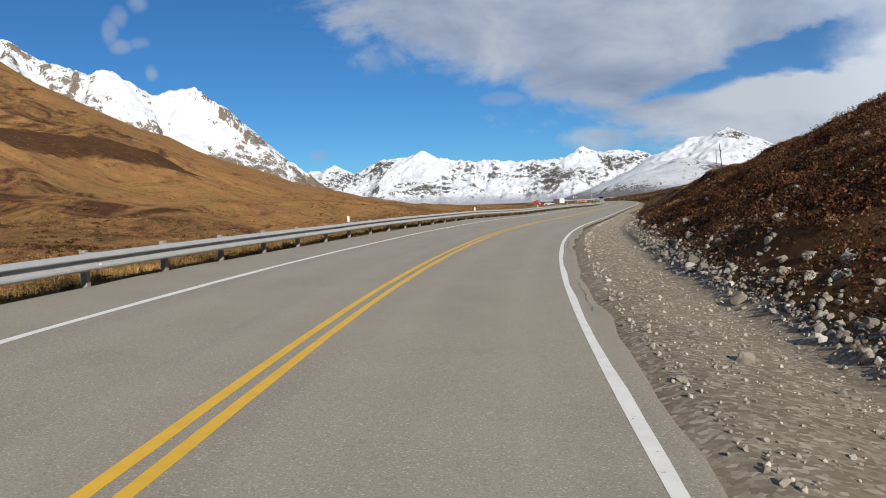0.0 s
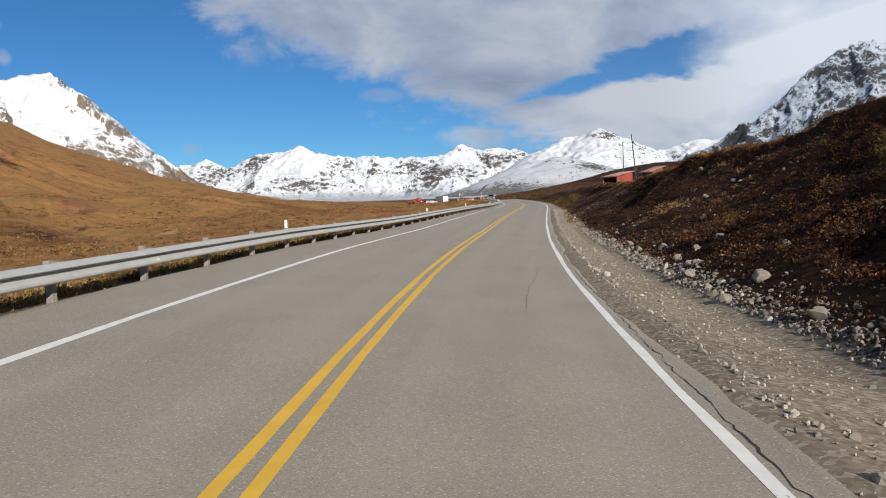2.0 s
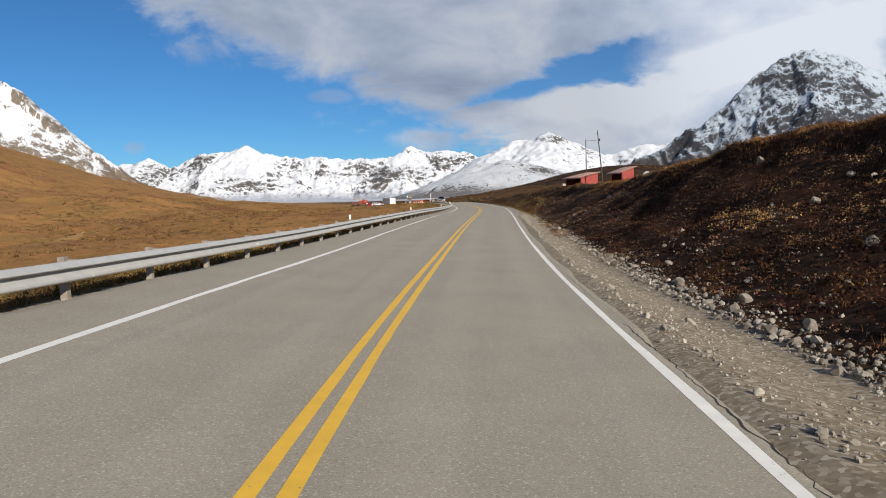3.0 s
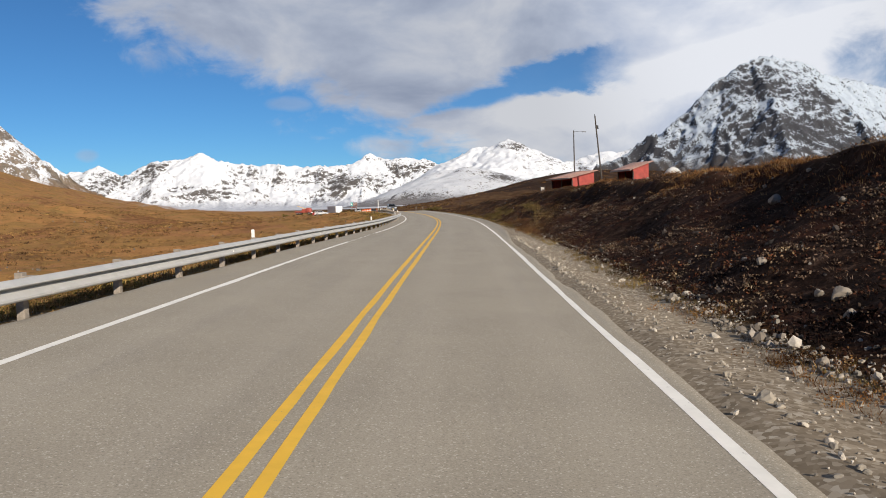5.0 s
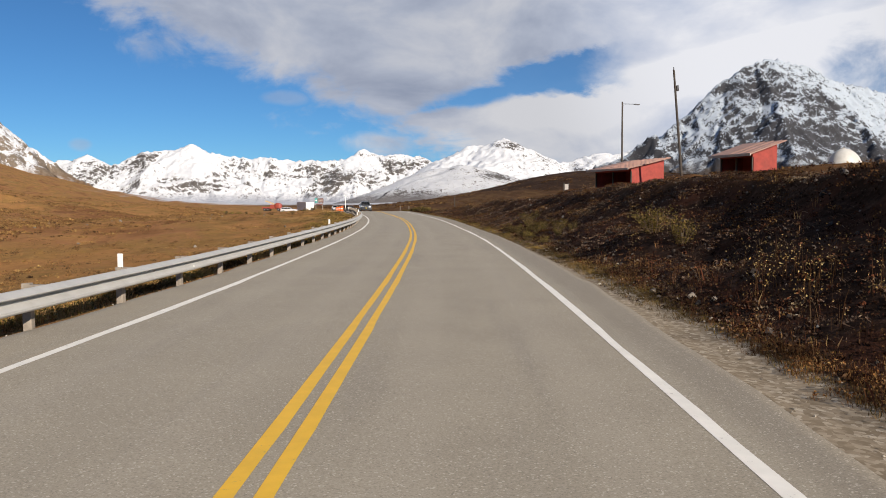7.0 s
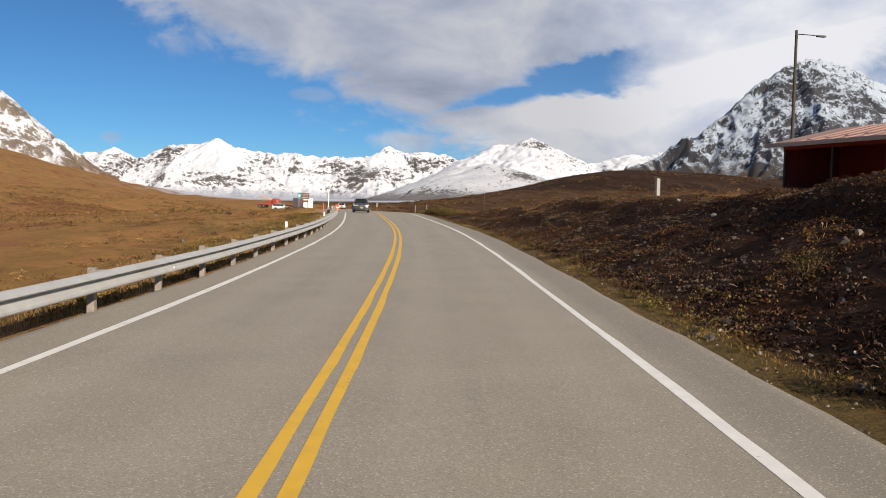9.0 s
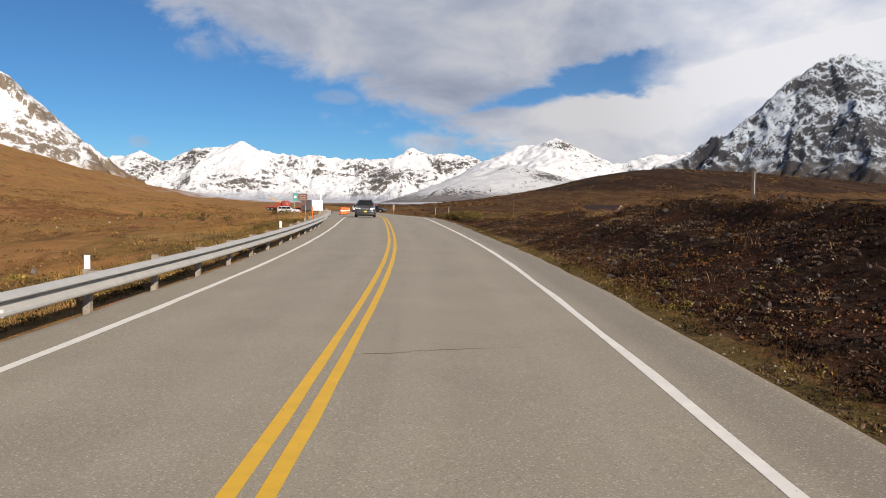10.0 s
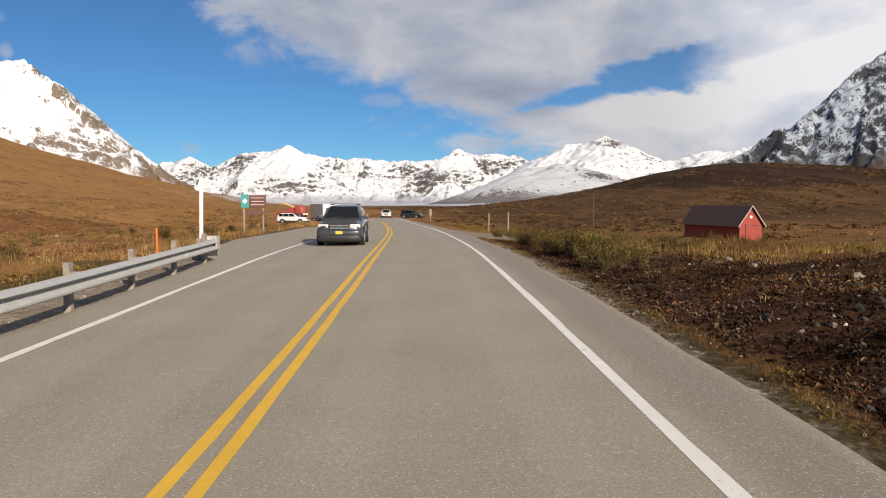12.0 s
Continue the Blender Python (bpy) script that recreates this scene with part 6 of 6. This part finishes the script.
blades("roadside_grass", s, o, rng.uniform(0.07, 0.22, len(s)), np.full(len(s), 0.013), 5, M_DRY, "dry ochre grass behind the guardrail", 0.16)
s = rng.uniform(-10, 252, 7000)
o = np.interp(s, [15, 60, 140, 190, 238, 252], [-6.0, -5.7, -5.2, -5.0, -5.4, -6.2]) - rng.exponential(2.2, len(s))
blades("roadside_weeds", s, o, rng.uniform(0.12, 0.40, len(s)), np.full(len(s), 0.012), 5, M_VERGE, "olive and straw-coloured weeds behind the guardrail", 0.2, 0.7)
s = rng.uniform(-10, 238, 7000)
o = np.interp(s, [15, 60, 140, 190, 238], [-5.85, -5.6, -5.0, -4.8, -5.0]) - rng.exponential(0.9, len(s))
keep = fbm(s / 3.0, o / 3.0, 3, 141) > -0.08
tufts("low_weeds", s[keep], o[keep], rng.uniform(0.08, 0.22, keep.sum()), 18, 0.05, M_VERGE, "low yellow-green weeds along the guardrail posts", 1.2)
s = rng.uniform(0, 330, 9500)
o = -(8 + rng.exponential(28, len(s)))
k = fbm(s / 9, o / 9, 3, 71) > -0.08
tufts("tundra_heath", s[k], o[k], rng.uniform(0.2, 0.55, k.sum()), 20, 0.085, M_SLOPE, "low orange-brown tundra shrubs on the slope", 0.5)
s = rng.uniform(40, 520, 5000)
o = -(25 + rng.exponential(75, len(s)))
k = fbm(s / 16, o / 16, 4, 79) > 0.02
tufts("slope_shrubs", s[k], o[k], rng.uniform(0.25, 0.75, k.sum()), 16, 0.20, M_SLOPE, "brown low shrubs scattered over the slope", 0.6)
k = fbm(s / 14, o / 14, 4, 83) > 0.04
tufts("slope_shrubs", s[k], o[k] - 3, rng.uniform(0.25, 0.75, k.sum()), 22, 0.14, M_SLOPE, "ochre shrubs scattered over the slope", 0.5)
s = rng.uniform(120, 420, 6000)
o = 12 + rng.exponential(35, len(s))
k = (fbm(s / 9, o / 9, 3, 73) > -0.05) & (o > np.interp(s, B_S, B_O))
tufts("meadow_heath", s[k], o[k], rng.uniform(0.15, 0.4, k.sum()), 10, 0.10, M_SLOPE, "low ochre tundra shrubs on the meadow", 0.5)
s, o = rng.uniform(250, 345, 10000), None
o = np.interp(s, B_S, B_O) - 1.5 + rng.exponential(9, len(s))
s2 = rng.uniform(280, 332, 8000)
o2 = rng.uniform(14, 62, len(s2))
blades("meadow_grass", s2, o2, rng.uniform(0.25, 0.70, len(s2)), np.full(len(s2), 0.018), 8, M_VERGE, "tall yellowing grass round the barn", 0.40, 0.7)
k = fbm(s2 / 5, o2 / 5, 3, 181) > 0.02
tufts("meadow_weeds", s2[k][::3], o2[k][::3], rng.uniform(0.2, 0.5, len(s2[k][::3])), 16, 0.07, M_SLOPE, "brown and ochre weeds in the tall grass", 1.0)
blades("meadow_grass", s, o, rng.uniform(0.16, 0.46, len(s)), np.full(len(s), 0.014), 7, M_VERGE, "tall yellowing meadow grass", 0.3)


s = np.concatenate([rng.uniform(200, 252, 420), rng.uniform(240, 300, 520)])
o = -np.concatenate([rng.uniform(5.7, 9.5, 420), rng.uniform(8.0, 20, 520)])
keep = fbm(s / 6, o / 6, 3, 153) > 0.05
tufts("olive_shrubs", s[keep], o[keep], rng.uniform(0.18, 0.40, keep.sum()), 50, 0.06, M_VERGE, "low olive dwarf willow behind the guardrail", 0.7)
s = rng.uniform(60, 560, 13000)
o = -(40 + rng.exponential(90, len(s)))
k = fbm(s / 20, o / 20, 4, 101) > 0.0
tufts("far_shrubs", s[k], o[k], rng.uniform(0.35, 0.95, k.sum()), 10, 0.30, M_SLOPE, "small brown shrubs over the hillside", 0.6)
k = fbm(s / 24, o / 24, 4, 103) > 0.06
tufts("far_shrubs", s[k], o[k] - 2, rng.uniform(0.35, 0.95, k.sum()), 14, 0.22, M_SLOPE, "small ochre shrubs over the hillside", 0.5)


# dark tufts added in lines, standing in for shaded gullies down the slope
for (x0, y0), (x1, y1) in (((-86, 198), (-63, 150)), ((-62, 127), (-33, 70)), ((-54, 119), (-40, 90))):
    u = np.linspace(0, 1, 46)
    near = [int(np.argmin(np.hypot(_px - x0 - (x1 - x0) * w, _py - y0 - (y1 - y0) * w))) for w in u]
    s, o = _ss.ravel()[near] + rng.normal(0, 0.4, len(u)), _oo.ravel()[near] + fbm(u * 5, u * 0 + x0, 3, 131) * 5.0
    tufts("gully_shade_tufts", s, o, rng.uniform(0.25, 0.55, len(u)), 30, 0.22, M_DUSK, "dark tufts standing in for a shaded gully on the slope", 0.8)


# ---- willow bushes ----
def willow_parts(seed):
    """Stems and leaves of one bush, about a metre across."""
    r = np.random.RandomState(seed)
    bm = bmesh.new()
    tips = []
    for k in range(16):
        a, out, h = r.uniform(0, 2 * np.pi), r.uniform(0.15, 0.75), r.uniform(0.55, 1.1)
        p0, p1 = Vector((0.08 * math.cos(a), 0.08 * math.sin(a), -0.1)), Vector((out * math.cos(a), out * math.sin(a), h))
        mid = (p0 + p1) / 2 + Vector((0.08 * math.cos(a), 0.08 * math.sin(a), 0.12))
        last = None
        for q, w in ((p0, 0.016), (mid, 0.011), (p1, 0.005)):
            now = [bm.verts.new(q + Vector((w * math.cos(b), w * math.sin(b), 0))) for b in (0, 2.1, 4.2)]
            if last:
                for i in range(3):
                    bm.faces.new((last[i], last[(i + 1) % 3], now[(i + 1) % 3], now[i]))
            last = now
        for _ in range(64):
            t = r.uniform(0.15, 1.05)
            base = p0.lerp(mid, t * 2) if t < 0.5 else mid.lerp(p1, t * 2 - 1)
            tips.append(np.array(base) + r.normal(0, 0.085, 3))
    stems = bpy.data.meshes.new("branchwork")
    bm.to_mesh(stems)
    bm.free()
    stems.materials.append(M_TWIG)
    quad = np.array([[-0.5, 0, 0], [0, -0.22, 0.05], [0.5, 0, 0], [0, 0.22, 0.05]])
    n = len(tips)
    v = np.array(tips)[:, None, :] + np.einsum("nij,kj->nki", turns(n), quad) * r.uniform(0.05, 0.11, n)[:, None, None]
    leaves = bpy.data.meshes.new("foliage")
    leaves.from_pydata(v.reshape(-1, 3).tolist(), [], (np.arange(n * 4).reshape(n, 4)).tolist())
    leaves.materials.append(M_WILLOW)
    return stems, leaves


willows = [willow_parts(k) for k in range(4)]


def bush(s, o, size, k):
    p = ground_point(s, o)
    t = thing("willow_bush", pose(p[0], p[1], p[2], 0, 0, random.uniform(0, 360)) @ Matrix.Diagonal((size, size, size * random.uniform(0.7, 1.0), 1)),
              "yellow-green autumn willow bush with thin stems", "bush", "willow bushes")
    mesh_part("branchwork", willows[k % 4][0], t)
    mesh_part("foliage", willows[k % 4][1], t)


spots = [(s0, random.uniform(6.0, 7.3 + (s0 - 249) * 0.11), random.uniform(0.55, 0.85)) for s0 in np.linspace(249, 267, 54)] + [(random.uniform(266, 280), random.uniform(6.5, 11.0), random.uniform(0.5, 0.8)) for _ in range(18)] + [(random.uniform(258, 290), random.uniform(10, 18), random.uniform(0.5, 0.8)) for _ in range(26)]
spots += [(random.uniform(270, 320), random.uniform(14, 42), random.uniform(0.5, 0.8)) for _ in range(40)]
spots += [(random.uniform(262, 305), -random.uniform(11, 26), random.uniform(0.5, 0.8)) for _ in range(14)]
spots += [(random.uniform(262, 305), -random.uniform(8, 13), random.uniform(0.5, 0.8)) for _ in range(6)]
spots += [(random.uniform(258, 305), -random.uniform(8.5, 18), random.uniform(0.45, 0.75)) for _ in range(16)]
spots += [(156.2, 7.6, 0.95), (154.5, 7.9, 0.7), (173, 6.5, 0.6), (182, 8.0, 0.6), (185, 7.6, 0.55), (60.5, 13.5, 1.2), (56.5, 13.0, 1.1), (174, 6.8, 0.6)]
spots += [(random.uniform(166, 181), random.uniform(5.7, 7.4), random.uniform(0.4, 0.65)) for _ in range(16)]
for k, (s, o, size) in enumerate(spots):
    bush(s, o, size, k)
s = rng.uniform(222, 268, 1800)
o = np.interp(s, B_S, B_O) - 0.5 + rng.exponential(3.5, len(s))
blades("crest_grass", s, o, rng.uniform(0.08, 0.24, len(s)), np.full(len(s), 0.014), 9, M_DRY, "tall dry yellow grass along the bank crest", 0.3)
s = rng.uniform(270, 760, 9000)
o = rng.uniform(14, 330, len(s))
k = fbm(s / 22, o / 22, 4, 89) > 0.02
tufts("hill_shrubs", s[k], o[k], rng.uniform(0.4, 1.3, k.sum()), 14, 0.42, M_DUSK, "dark low shrubs on the brown hill", 0.5)
k = fbm(s / 18, o / 18, 4, 91) > 0.10
tufts("hill_shrubs", s[k], o[k] + 2, rng.uniform(0.4, 1.3, k.sum()), 14, 0.36, M_SLOPE, "ochre shrubs on the brown hill", 0.5)
s = rng.uniform(254, 330, 3500)
o = -(np.interp(s, [254, 260, 268, 295, 318, 330], [5.4, 7.2, 8.1, 7.9, 5.6, 5.6]) + rng.exponential(2.4, len(s)))
blades("roadside_grass", s, o, rng.uniform(0.15, 0.45, len(s)), np.full(len(s), 0.014), 6, M_DRY, "dry ochre grass beyond the guardrail end", 0.2)
